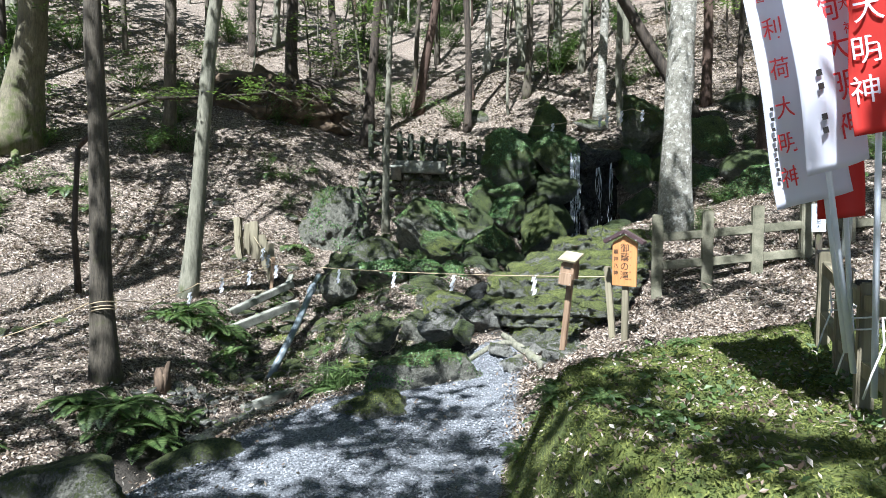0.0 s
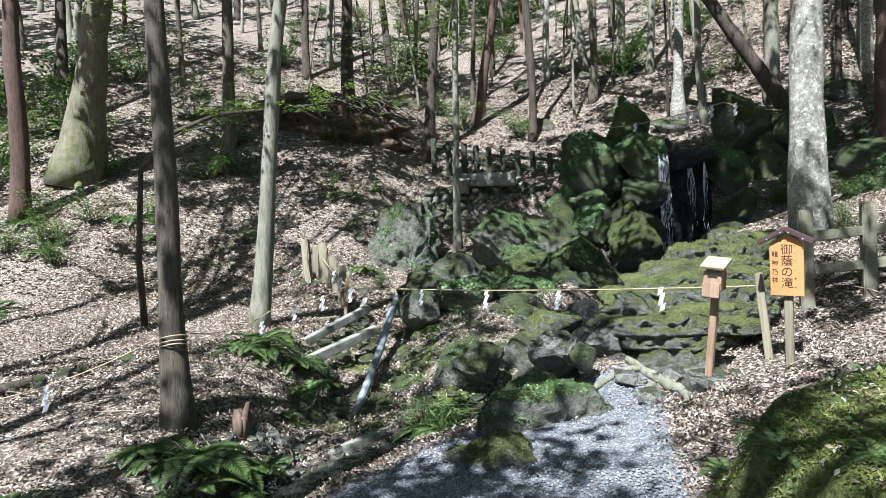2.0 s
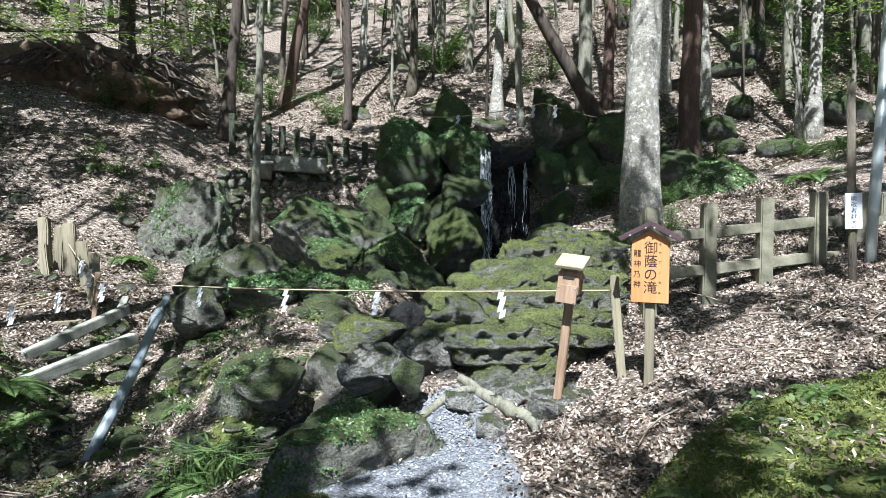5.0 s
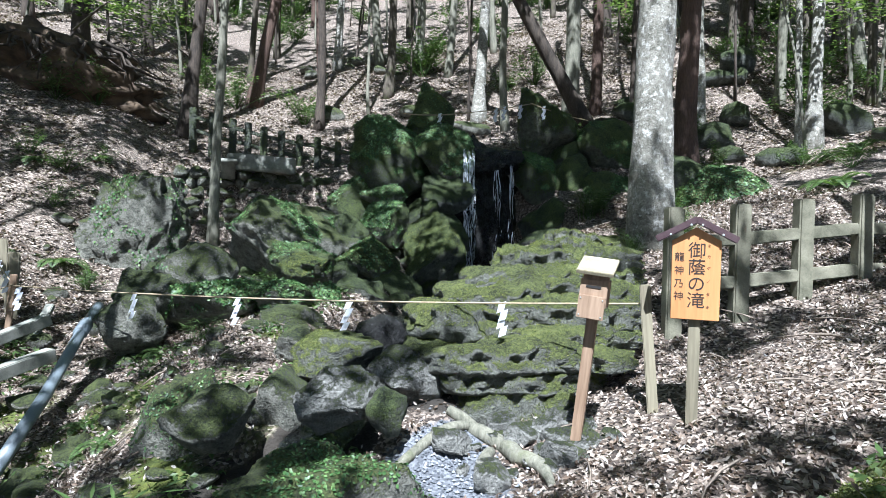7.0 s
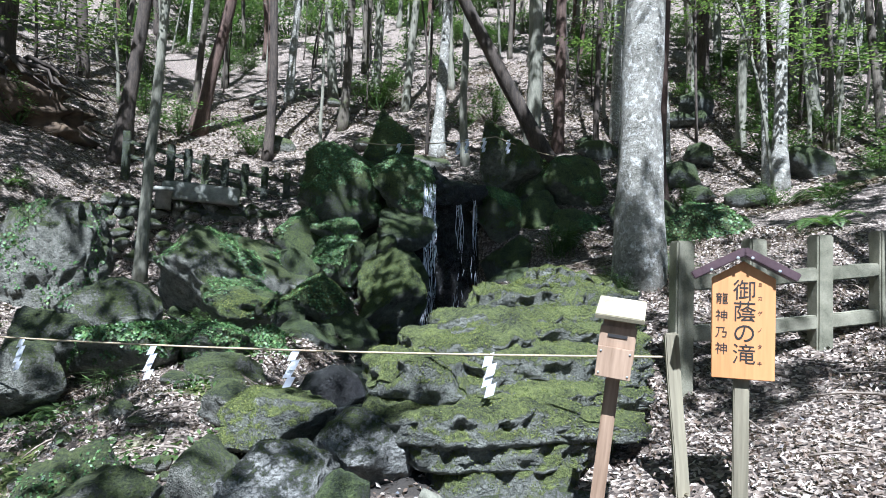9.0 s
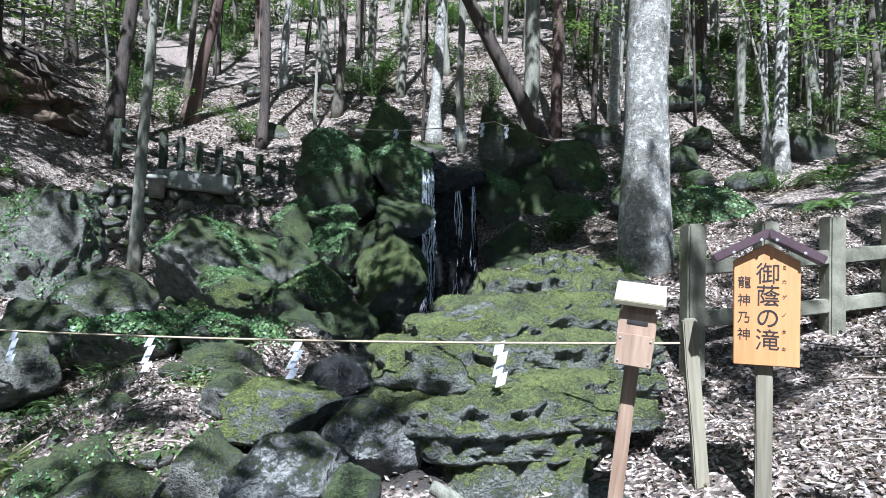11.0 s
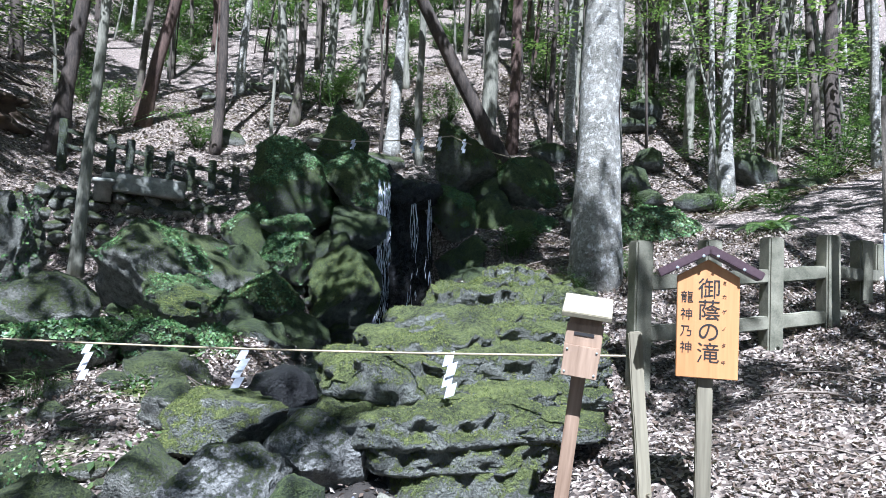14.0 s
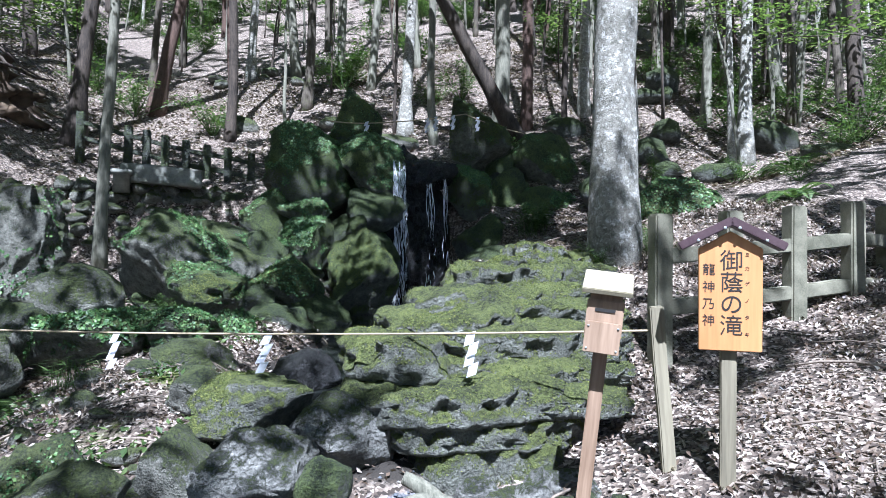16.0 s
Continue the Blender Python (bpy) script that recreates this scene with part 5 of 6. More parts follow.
_, wr = banner((1.62, 3.25, 1.77), (2.02, 3.32, 1.87), -0.21, 1.55, M_CLOTH, (1.72, 3.36, 3.5), (2.14, 3.36, 1.0), "white cloth banner with red and black brush writing", 1.0)
for ch, w in zip("神明大荷利昌繁売", (0.09, 0.20, 0.31, 0.43, 0.555, 0.66, 0.71, 0.76)):
    wr(ch, 0.115 if w < 0.6 else 0.05, 0.24 if w < 0.6 else 0.17, w, M_RED_INK)
for k in range(8):
    wr("", 0.022, 0.085, 0.095 + 0.032 * k, M_INK, "print_mark")
_, wr = banner((1.63, 3.02, 1.93), (1.96, 3.08, 2.02), -0.21, 1.5, M_CLOTH, (1.62, 3.12, 3.4), (2.04, 3.14, 0.95), "white cloth banner with large red characters", 2.3)
for ch, w in zip("神明大荷", (0.12, 0.235, 0.35, 0.475)):
    wr(ch, 0.15, 0.62, w, M_RED_INK)
for ch, w in zip("宮神大", (0.33, 0.405, 0.48)):
    wr(ch, 0.06, 0.93, w, M_RED_INK)
for w in (0.125, 0.165, 0.255, 0.295):
    wr("", 0.036, 0.24, w, M_INK, "print_mark")
_, wr = banner((1.69, 2.80, 2.09), (2.10, 2.74, 2.16), -0.10, 1.4, M_CLOTH_RED, (1.88, 2.86, 3.4), (1.98, 2.9, 0.9), "red cloth banner with white characters", 0.4)
for ch, w in zip("神明大", (0.13, 0.25, 0.37)):
    wr(ch, 0.13, 0.16, w, M_CLOTH)
_, wr = banner((1.90, 3.42, 1.72), (2.2, 3.46, 1.74), -0.14, 1.4, M_CLOTH_RED, (2.05, 3.5, 3.3), (2.28, 3.52, 0.95), "red cloth banner behind the white ones", 3.0)


# ---- pipe, beams, stakes ----
drain = thing("drain_pipe", pose(-2.05, 8.8, 0.1), "grey-blue plastic drain pipe running down the bank", "pipe")
inv = Matrix.Translation((2.05, -8.8, -0.1))
for pts, r in (([(-2.02, 10.05, 0.66), (-2.03, 9.6, 0.52), (-2.06, 8.7, 0.12), (-2.14, 7.62, -0.33)], 0.046),):
    ob = tubes("pipe", [(pts, [r] * len(pts))], M_PIPE, drain, sides=16)
    ob.data.transform(inv)
ob = tubes("coupling", [([(-2.028, 9.65, 0.535), (-2.036, 9.5, 0.475)], [0.06, 0.06])], M_PIPE, drain, sides=16)
ob.data.transform(inv)


def beam(a, b, w, h, material, label, name="concrete_beam", roll=0):
    a, b = Vector(a), Vector(b)
    d = b - a
    bm = bmesh.new()
    add_box(bm, (d.length, w, h), None, 0.008, 0.006, 3)
    ob = part(name, bm, material)
    ob.matrix_world = Matrix.Translation((a + b) / 2) @ d.to_track_quat("X", "Z").to_matrix().to_4x4() @ pose(0, 0, 0, roll)
    return tagged(ob, label, "beam", "beams fallen on the bank")


beam((-2.92, 8.40, 0.10), (-2.20, 9.33, 0.33), 0.11, 0.11, M_CONCRETE, "old squared concrete beam lying across the bank")
beam((-3.10, 8.95, 0.24), (-2.42, 9.95, 0.55), 0.10, 0.10, M_CONCRETE, "mossy concrete beam lying on the bank")
beam((-2.10, 6.45, -0.36), (-1.32, 7.15, -0.22), 0.09, 0.13, M_CONCRETE, "notched grey timber beam edging the stream", "timber_beam")
beam((-3.35, 9.7, 0.42), (-2.9, 10.0, 0.40), 0.07, 0.06, M_WOOD_GREY, "broken board on the bank", "timber_board")
beam((-2.65, 10.3, 0.34), (-2.58, 10.55, 0.62), 0.09, 0.05, M_CONCRETE, "broken concrete piece leaning in the leaves")
for x, y, h, w, t in ((-3.78, 11.5, 0.62, 0.13, 4), (-3.60, 11.45, 0.55, 0.12, -3), (-3.42, 11.3, 0.66, 0.14, 2), (-3.18, 11.05, 0.60, 0.12, 5), (-2.98, 10.7, 0.66, 0.11, -1), (-3.68, 11.2, 0.40, 0.10, 8)):
    ob = boxed("old_stake", (w, w * 0.85, h + 0.2), None, M_WOOD_GREY, bevel=0.014, jitter=0.012, cuts=4)
    ob.matrix_world = pose(x, y, ground(x, y) + h / 2 - 0.1, t, t, x * 50)
    tagged(ob, "weathered old stake with a split mossy top", "stake", "row of old stakes")

# rotten stump by the ferns
rng = random.Random(88)
spikes = [([(-2.83, 6.25, -0.25), (-2.82, 6.25, 0.0), (-2.83, 6.26, 0.16)], [0.085, 0.07, 0.04])]
for k in range(9):
    a, h = k * 0.7, rng.choice((0.06, 0.10, 0.16, 0.22, 0.30))
    x, y = -2.82 + 0.045 * math.cos(a), 6.25 + 0.045 * math.sin(a)
    spikes.append(([(x, y, -0.1), (x, y, h * 0.5), (x + rng.uniform(-0.03, 0.03), y + rng.uniform(-0.02, 0.02), h)], [0.042, 0.034, 0.014]))
stump = thing("rotten_stump", pose(-2.83, 6.25, -0.1), "crumbling orange-brown rotten stump among ferns", "stump")
for line in spikes:
    tubes("splinter", [line], M_ROTTEN, stump, sides=9, wobble=0.8).data.transform(Matrix.Translation((2.83, -6.25, 0.1)))
log = tubes("fallen_log", [([(-14.8, 12.6, 3.2), (-13.6, 12.9, 3.3), (-12.4, 13.2, 3.3), (-11.6, 13.5, 3.2)], [0.42, 0.4, 0.36, 0.22]), ([(-14.5, 12.0, 2.9), (-12.5, 12.4, 2.85), (-10.6, 13.1, 2.95)], [0.13, 0.12, 0.07])], M_ROTTEN, sides=12, wobble=0.4)
tagged(log, "big mossy fallen log rotting on the slope", "log")
branch = tubes("bent_branch", [([(-5.2, 9.0, 2.6), (-4.75, 9.1, 3.1), (-4.2, 9.2, 3.32), (-3.3, 9.3, 3.36), (-2.2, 9.6, 3.5)], [0.035, 0.035, 0.03, 0.022, 0.01]), ([(-5.2, 9.0, 2.6), (-5.3, 9.0, 1.4), (-5.3, 9.05, 0.4)], [0.035, 0.04, 0.05])], M_BARK_DARK, sides=8)
tagged(branch, "thin dark sapling bent over sideways", "sapling")

# dry-stone wall and the timber fence above it
wall = thing("stone_wall", pose(-0.4, 15.6, 1.4), "mossy dry-stone retaining wall of rough stones", "wall")
STONES = []
for k in range(7):
    bm = rock_mesh((0.5, 0.42, 0.5), 300 + k, 8, 0.14, 2)
    me = bpy.data.meshes.new("stone")
    bm.to_mesh(me)
    bm.free()
    me.materials.append(M_ROCK)
    me.polygons.foreach_set("use_smooth", [True] * len(me.polygons))
    STONES.append(me)
rng = random.Random(21)
for j in range(9):
    z = 1.05 + j * 0.185
    x = -2.25 + rng.uniform(0, 0.2)
    while x < 1.15:
        w = rng.uniform(0.16, 0.40)
        y = 15.55 + 0.10 * j * 0.3 + 0.05 * rng.random() + 0.05 * (x + 2)
        skip = (x > -1.15 and x < -0.95) or z > 2.55 - 0.10 * max(0, x)
        if not skip or rng.random() < 0.2:
            st = new("stone", rng.choice(STONES))
            st.parent = wall
            st.matrix_local = pose(x + w / 2 + 0.4, y - 15.6, z - 1.4, rng.uniform(-15, 15), rng.uniform(-15, 15), rng.uniform(0, 360)) @ Matrix.Diagonal((w * 1.08, w, 0.23, 1))
        x += w
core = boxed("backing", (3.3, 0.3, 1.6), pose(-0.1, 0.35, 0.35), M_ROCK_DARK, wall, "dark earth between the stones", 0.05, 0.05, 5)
cap = boxed("concrete_slab", (1.25, 0.5, 0.30), None, M_CONCRETE, bevel=0.02, jitter=0.015, cuts=3)
cap.matrix_world = pose(-0.62, 15.85, 2.74, 0, 2, -3)
tagged(cap, "grey concrete slab on top of the dry-stone wall", "slab")
urn = tubes("stone_drum", [([(-1.22, 15.6, 2.42), (-1.22, 15.6, 2.70), (-1.22, 15.6, 2.71), (-1.22, 15.6, 2.78)], [0.13, 0.125, 0.165, 0.165])], M_CONCRETE, sides=16)
tagged(urn, "round stone drum with a flat lid on the wall", "stone")
up_fence = thing("old_fence", pose(0, 16.7, 2.9), "dark weathered fence of squared posts and rails", "fence")
inv = Matrix.Translation((0, -16.7, -2.9))
UP = ((-2.0, 17.0, 3.95), (-1.62, 16.9, 3.85), (-1.22, 16.8, 3.74), (-0.92, 16.75, 3.68), (-0.61, 16.7, 3.60), (-0.26, 16.65, 3.54), (0.10, 16.6, 3.48), (0.46, 16.5, 3.44), (0.87, 16.45, 3.36), (1.3, 16.4, 3.3))
for x, y, top in UP:
    bm = bmesh.new()
    add_box(bm, (0.13, 0.12, 0.95), inv @ pose(x, y, top - 0.475, 0, 0, -10), 0.012, 0.008, 2)
    part("post", bm, M_ROCK_DARK, up_fence)
for a, b in zip(UP, UP[1:]):
    for drop in (0.18, 0.45):
        p, q = Vector(a) - Vector((0, 0, drop)), Vector(b) - Vector((0, 0, drop))
        d = q - p
        bm = bmesh.new()
        add_box(bm, (d.length, 0.06, 0.075), inv @ (Matrix.Translation((p + q) / 2) @ d.to_track_quat("X", "Z").to_matrix().to_4x4()), 0.008, 0.004, 1)
        part("rail", bm, M_ROCK_DARK, up_fence)

# eroded bank under the dark tree
bank = thing("eroded_bank", pose(-4.9, 18.3, 4.2), "bare red clay bank with hanging tree roots", "bank")
ob = part("clay_face", rock_mesh((2.3, 1.0, 1.0), 91, 4, 0.28, 5), M_CLAY, bank, smooth_faces=True)
ob.matrix_local = pose(0, 0.25, 0.1, -20, 0, 0)
rng = random.Random(31)
for k in range(30):
    x0 = rng.uniform(-1.9, 2.1)
    pts = [Vector((0.2 + 0.3 * x0, 0.2, 1.15)), Vector((x0 * 0.7, -0.75, 1.05 + rng.uniform(-0.15, 0.1)))]
    for q in range(4):
        pts.append(pts[-1] + Vector((rng.uniform(-0.2, 0.25) + 0.12 * x0, rng.uniform(-0.15, 0.0), rng.uniform(-0.28, -0.02))))
    r = rng.uniform(0.02, 0.05)
    tubes("root", [(pts, [r * (1.3 - 0.2 * q) for q in range(len(pts))])], M_BARK_DARK, bank, sides=6)


# ---- small stones, copied from a few shapes ----
def pebbles(spots, material, label, group, seed):
    """Loose stones: one thing each."""
    rng = random.Random(seed)
    kinds = []
    for k in range(5):
        ob = part("stone", rock_mesh((0.5, 0.42, 0.36), seed + k, 8, 0.12, 2), material, smooth_faces=True)
        kinds.append(ob.data)
        bpy.data.objects.remove(ob)
    for x, y, s in spots:
        ob = new("stone", rng.choice(kinds))
        ob.matrix_world = pose(x, y, ground(x, y) + s * 0.08, rng.uniform(-20, 20), rng.uniform(-20, 20), rng.uniform(0, 360)) @ Matrix.Diagonal((s, s * rng.uniform(0.7, 1), s * rng.uniform(0.6, 1), 1))
        tagged(ob, label, "stone", group)


rng = random.Random(41)
pebbles([(rng.gauss(-2.42, 0.22), rng.gauss(6.25, 0.32), rng.uniform(0.05, 0.15)) for _ in range(90)], M_ROCK_PALE, "loose pale cobble on the stream bank", "cobbles on the bank", 400)
pebbles([(rng.uniform(0.62, 1.45), rng.uniform(6.35, 6.95), rng.uniform(0.10, 0.24)) for _ in range(26)], M_ROCK_PALE, "pale stone set by the foot of the layered boulder", "stones by the boulder", 410)
pebbles([(rng.uniform(-2.9, -1.5), rng.uniform(7.3, 9.9), rng.uniform(0.08, 0.30)) for _ in range(60)], M_ROCK, "broken grey stone on the littered bank", "stones on the bank", 420)
pebbles([(rng.uniform(-1.5, 0.2), rng.uniform(6.9, 9.4), rng.uniform(0.08, 0.28)) for _ in range(50)], M_ROCK, "mossy stone half sunk in leaves", "stones by the stream", 430)
pebbles([(rng.uniform(-2.2, 3.2), rng.uniform(10.2, 13.4), rng.uniform(0.2, 0.55)) for _ in range(70)], M_ROCK_DARK, "dark mossy stone among the boulders", "stones of the rock pile", 440)
pebbles([(-5.9 + 0.14 * k, 5.75 + 0.16 * k, rng.uniform(0.16, 0.26)) for k in range(11)], M_ROCK, "brown stone in a row edging the leaf litter", "row of stones", 450)
pebbles([(rng.uniform(-6.5, -2.6), rng.uniform(10.2, 13.2), rng.uniform(0.12, 0.34)) for _ in range(26)], M_ROCK, "flat mossy stone in the leaf litter", "stones in the litter", 460)
pebbles([(rng.uniform(6.0, 11.0), rng.uniform(10.5, 17.0), rng.uniform(0.3, 1.2)) for _ in range(22)], M_ROCK_DARK, "mossy boulder on the wooded slope", "boulders on the slope", 470)
pebbles([(rng.uniform(0.5, 4.0), rng.uniform(15.0, 24.0), rng.uniform(0.3, 0.9)) for _ in range(22)], M_ROCK, "pale mossy boulder above the waterfall", "boulders on the slope", 480)
for k, (x, y, hx, hy, hz, turn) in enumerate(((1.06, 6.80, 0.10, 0.08, 0.08, -35), (1.22, 6.62, 0.11, 0.08, 0.07, -50), (1.10, 6.42, 0.10, 0.09, 0.08, -30), (1.32, 6.52, 0.08, 0.07, 0.06, 10), (1.02, 7.00, 0.12, 0.09, 0.09, 30), (1.26, 6.86, 0.10, 0.08, 0.08, 15), (0.72, 6.46, 0.13, 0.09, 0.07, 60), (0.60, 6.86, 0.14, 0.10, 0.06, -20))):
    rock((x, y, ground(x, y) + hz * 0.35), (hx, hy, hz), 660 + k, M_ROCK_PALE, "pale broken stone edging the end of the path", "stones by the boulder", turn, (6, 8), 3, 4)
roots = thing("tree_roots", pose(0.9, 6.5, 0.05), "pale sunlit roots creeping over the path's end", "roots")
for line, radii in (([(0.66, 7.10), (0.80, 7.00), (0.93, 6.82), (0.94, 6.62), (0.99, 6.42), (0.96, 6.22)], (0.03, 0.045, 0.052, 0.048, 0.042, 0.02)), ([(0.84, 6.80), (0.74, 6.66), (0.68, 6.50), (0.66, 6.36)], (0.035, 0.042, 0.034, 0.015)), ([(-0.10, 6.72), (0.15, 6.62), (0.40, 6.82), (0.62, 6.96), (0.80, 7.02)], (0.018, 0.025, 0.03, 0.035, 0.03))):
    pts = rope_line([(x - 0.9, y - 6.5, ground(x, y) + 0.035 + 0.01 * math.sin(9 * y) - 0.075) for x, y in line], [-0.012] * (len(line) - 1), 5)
    fine = np.interp(np.linspace(0, len(radii) - 1, len(pts)), range(len(radii)), radii)
    tubes("root", [(pts, list(fine))], M_BARK_GREY, roots, sides=12, wobble=0.15)
tagged(tubes("fallen_branch", [([(-5.20, 5.75, 0.16), (-5.18, 6.05, 0.25), (-5.25, 6.40, 0.31), (-5.12, 6.78, 0.33), (-4.95, 7.0, 0.28)], [0.04, 0.06, 0.065, 0.05, 0.03])], M_BARK_DARK, sides=9, wobble=0.5), "short dark fallen branch lying in the leaf litter", "branch")


# ---- ferns and bushes ----
def fern_mesh(seed, fronds, length):
    rng = random.Random(seed)
    v, f = [], []
    for k in range(fronds):
        a = 6.283 * k / fronds + rng.uniform(-0.4, 0.4)
        out = Vector((math.cos(a), math.sin(a), 0))
        side = Vector((-out.y, out.x, 0))
        ln, rise = length * rng.uniform(0.7, 1.2), rng.uniform(0.45, 0.9)
        last = None
        for q in range(27):
            u = q / 26
            p = out * ln * u * (1 - 0.15 * u) + Vector((0, 0, ln * (rise * u - 0.75 * u * u)))
            if last is not None:
                d = (p - last).normalized()
                w = ln * 0.24 * math.sin(math.pi * min(1, 0.12 + u * 0.9)) ** 0.8
                n = side.cross(d).normalized()
                for s in (-1, 1):
                    leaf_quads(v, f, p, (side * s + d * 0.45).normalized(), -n if n.z < 0 else n, w, ln * 0.042, 0.1)
                leaf_quads(v, f, last, d, side, (p - last).length, 0.006, 0)
            last = p
    me = bpy.data.meshes.new("fern")
    me.from_pydata(v, [], f)
    me.materials.append(M_FERN)
    me.update()
    return me


FERNS = [fern_mesh(500 + k, 8 + k, 0.42) for k in range(4)]


def fern(x, y, s, turn, lift=0.0):
    ob = new("fern", FERNS[int(abs(x * 7 + y * 3)) % 4])
    ob.matrix_world = pose(x, y, ground(x, y) + lift, 0, 0, turn) @ Matrix.Scale(s * 1.2, 4)
    tagged(ob, "bright green fern with arching fronds", "fern", "ferns")


for x, y, s in ((-2.95, 5.62, 1.1), (-2.70, 5.75, 0.9), (-3.1, 5.45, 0.9), (-2.62, 5.45, 1.0), (-2.85, 5.3, 0.9), (-2.50, 6.0, 0.6), (-3.3, 5.5, 0.7), (-3.25, 8.05, 1.2), (-3.45, 8.3, 1.2), (-3.0, 8.2, 1.0), (-2.75, 7.85, 1.0), (-3.5, 7.9, 0.9), (-2.72, 7.0, 0.6), (-0.75, 11.4, 1.0), (-0.55, 11.2, 0.8), (-1.35, 9.6, 0.6), (-0.6, 9.9, 0.7), (-1.15, 6.75, 0.9), (-1.05, 6.5, 0.8), (1.35, 3.95, 0.45), (0.9, 3.5, 0.4), (0.75, 4.2, 0.45), (0.8, 4.9, 0.5), (1.1, 3.2, 0.35), (1.6, 4.4, 0.3), (-7.5, 8.4, 1.4), (-7.9, 9.3, 1.3), (-8.6, 8.2, 1.4), (-3.6, 4.6, 0.8), (-3.9, 4.3, 0.9), (-1.6, 12.3, 0.9), (-3.0, 12.2, 0.9), (5.6, 8.9, 1.1), (7.4, 10.3, 1.3), (-1.75, 8.6, 0.5), (-1.5, 8.0, 0.5), (-8.45, 11.3, 1.0), (-9.4, 12.1, 1.1), (-7.6, 12.7, 1.0), (-4.1, 14.7, 0.8), (-3.3, 15.2, 0.7), (-6.8, 12.2, 0.9), (-5.6, 11.5, 0.6), (0.55, 4.35, 0.5), (0.7, 3.9, 0.55), (1.9, 4.9, 0.4), (1.2, 4.6, 0.5)):
    fern(x, y, s, x * 97 % 360)


def bush_mesh(seed, leaves, radius, size):
    rng = random.Random(seed)
    v, f = [], []
    stems = [unit(rng) for _ in range(14)]
    for st in stems:
        st.z = abs(st.z) + 0.35
        tip = st.normalized() * radius * rng.uniform(0.7, 1.2)
        for k in range(leaves // 14):
            u = rng.uniform(0.25, 1.05)
            p = tip * u + unit(rng) * 0.13 * radius + Vector((0, 0, 0.1 * radius * math.sin(u * 3)))
            n = (Vector((0, 0, 1)) + unit(rng) * 0.5).normalized()
            d = unit(rng)
            d = (d - n * d.dot(n)).normalized()
            s = size * rng.uniform(0.6, 1.3)
            leaf_quads(v, f, p, d, n, s, s * 0.45, 0.15)
        sv, sf = tube([Vector((0, 0, -0.05)), tip * 0.5, tip], [0.008, 0.006, 0.003], 4)
        f += [tuple(i + len(v) for i in q) for q in sf]
        v += sv
    me = bpy.data.meshes.new("bush")
    me.from_pydata(v, [], f)
    me.materials.append(M_FERN)
    me.update()
    return me


def blade_mesh(seed, blades, length):
    """Bamboo grass: thin stems with long pointed leaves."""
    rng = random.Random(seed)
    v, f = [], []
    for _ in range(blades):
        a, up = rng.uniform(0, 6.283), rng.uniform(0.1, 0.9)
        out = Vector((math.cos(a), math.sin(a), up)).normalized()
        root = Vector((rng.gauss(0, 0.09), rng.gauss(0, 0.09), 0))
        top = root + Vector((0, 0, 1)) * length * rng.uniform(0.2, 1.0) + out * 0.06
        n = (Vector((0, 0, 1)) - out * out.z).normalized()
        leaf_quads(v, f, top, (out - Vector((0, 0, 0.45))).normalized(), n, length * rng.uniform(0.5, 0.9), length * 0.09, 0.12)
        sv, sf = tube([root - Vector((0, 0, 0.03)), top], [0.003, 0.002], 4)
        f += [tuple(i + len(v) for i in q) for q in sf]
        v += sv
    me = bpy.data.meshes.new("bamboo_grass")
    me.from_pydata(v, [], f)
    me.materials.append(M_FERN)
    me.update()
    return me


BLADES = [blade_mesh(640 + k, 75, 0.30) for k in range(3)]
for k, (x, y, size) in enumerate(((-1.15, 6.60, 1.0), (-1.02, 6.45, 0.8), (-1.28, 6.78, 0.8), (-1.02, 9.30, 0.7), (-0.62, 10.75, 1.0), (-0.50, 10.95, 0.8), (3.45, 8.50, 0.5), (-1.9, 11.2, 0.7), (4.3, 12.1, 1.1))):
    ob = new("bamboo_grass", BLADES[k % 3])
    ob.matrix_world = pose(x, y, ground(x, y), 0, 0, k * 77) @ Matrix.Scale(size, 4)
    tagged(ob, "clump of bright green bamboo grass with long pointed leaves", "grass", "bamboo grass clumps")

BUSHES = [bush_mesh(600 + k, 840, 0.6, 0.058) for k in range(5)]
rng = random.Random(51)
spots = [(-8.2, 12.4, 1.0), (-8.6, 11.6, 1.0), (-9.0, 11.2, 0.9), (-8.0, 11.0, 0.8), (-6.3, 15.0, 1.3), (-6.9, 14.7, 1.2), (-7.0, 16.4, 1.2), (-4.6, 17.4, 1.2), (-3.9, 17.6, 1.3), (-3.4, 13.4, 0.6), (-2.9, 14.2, 0.7), (-3.6, 14.6, 0.7), (-0.4, 11.9, 0.6), (4.35, 12.1, 0.75), (4.5, 12.2, 0.6), (3.55, 8.75, 0.5), (2.9, 8.65, 0.45), (5.2, 14.6, 0.9), (7.2, 13.9, 1.0), (6.8, 12.4, 0.8), (7.8, 11.6, 0.7), (9.6, 12.8, 1.0), (10.2, 11.6, 1.0), (4.3, 10.0, 0.6), (6.6, 9.6, 0.6), (-5.2, 12.4, 0.6), (-2.6, 11.9, 0.5), (-8.3, 11.6, 0.7), (-9.2, 12.3, 0.9), (-7.4, 12.9, 0.8), (-9.0, 14.2, 1.0), (-4.2, 14.9, 0.6), (-3.2, 15.3, 0.5), (-6.9, 12.5, 0.6)]
spots += [(rng.uniform(-22, -10.5), rng.uniform(10, 20), rng.uniform(1.2, 2.4)) for _ in range(45)]
spots += [(rng.uniform(-9, 22), rng.uniform(17.5, 34), rng.uniform(0.8, 2.0)) for _ in range(70)]
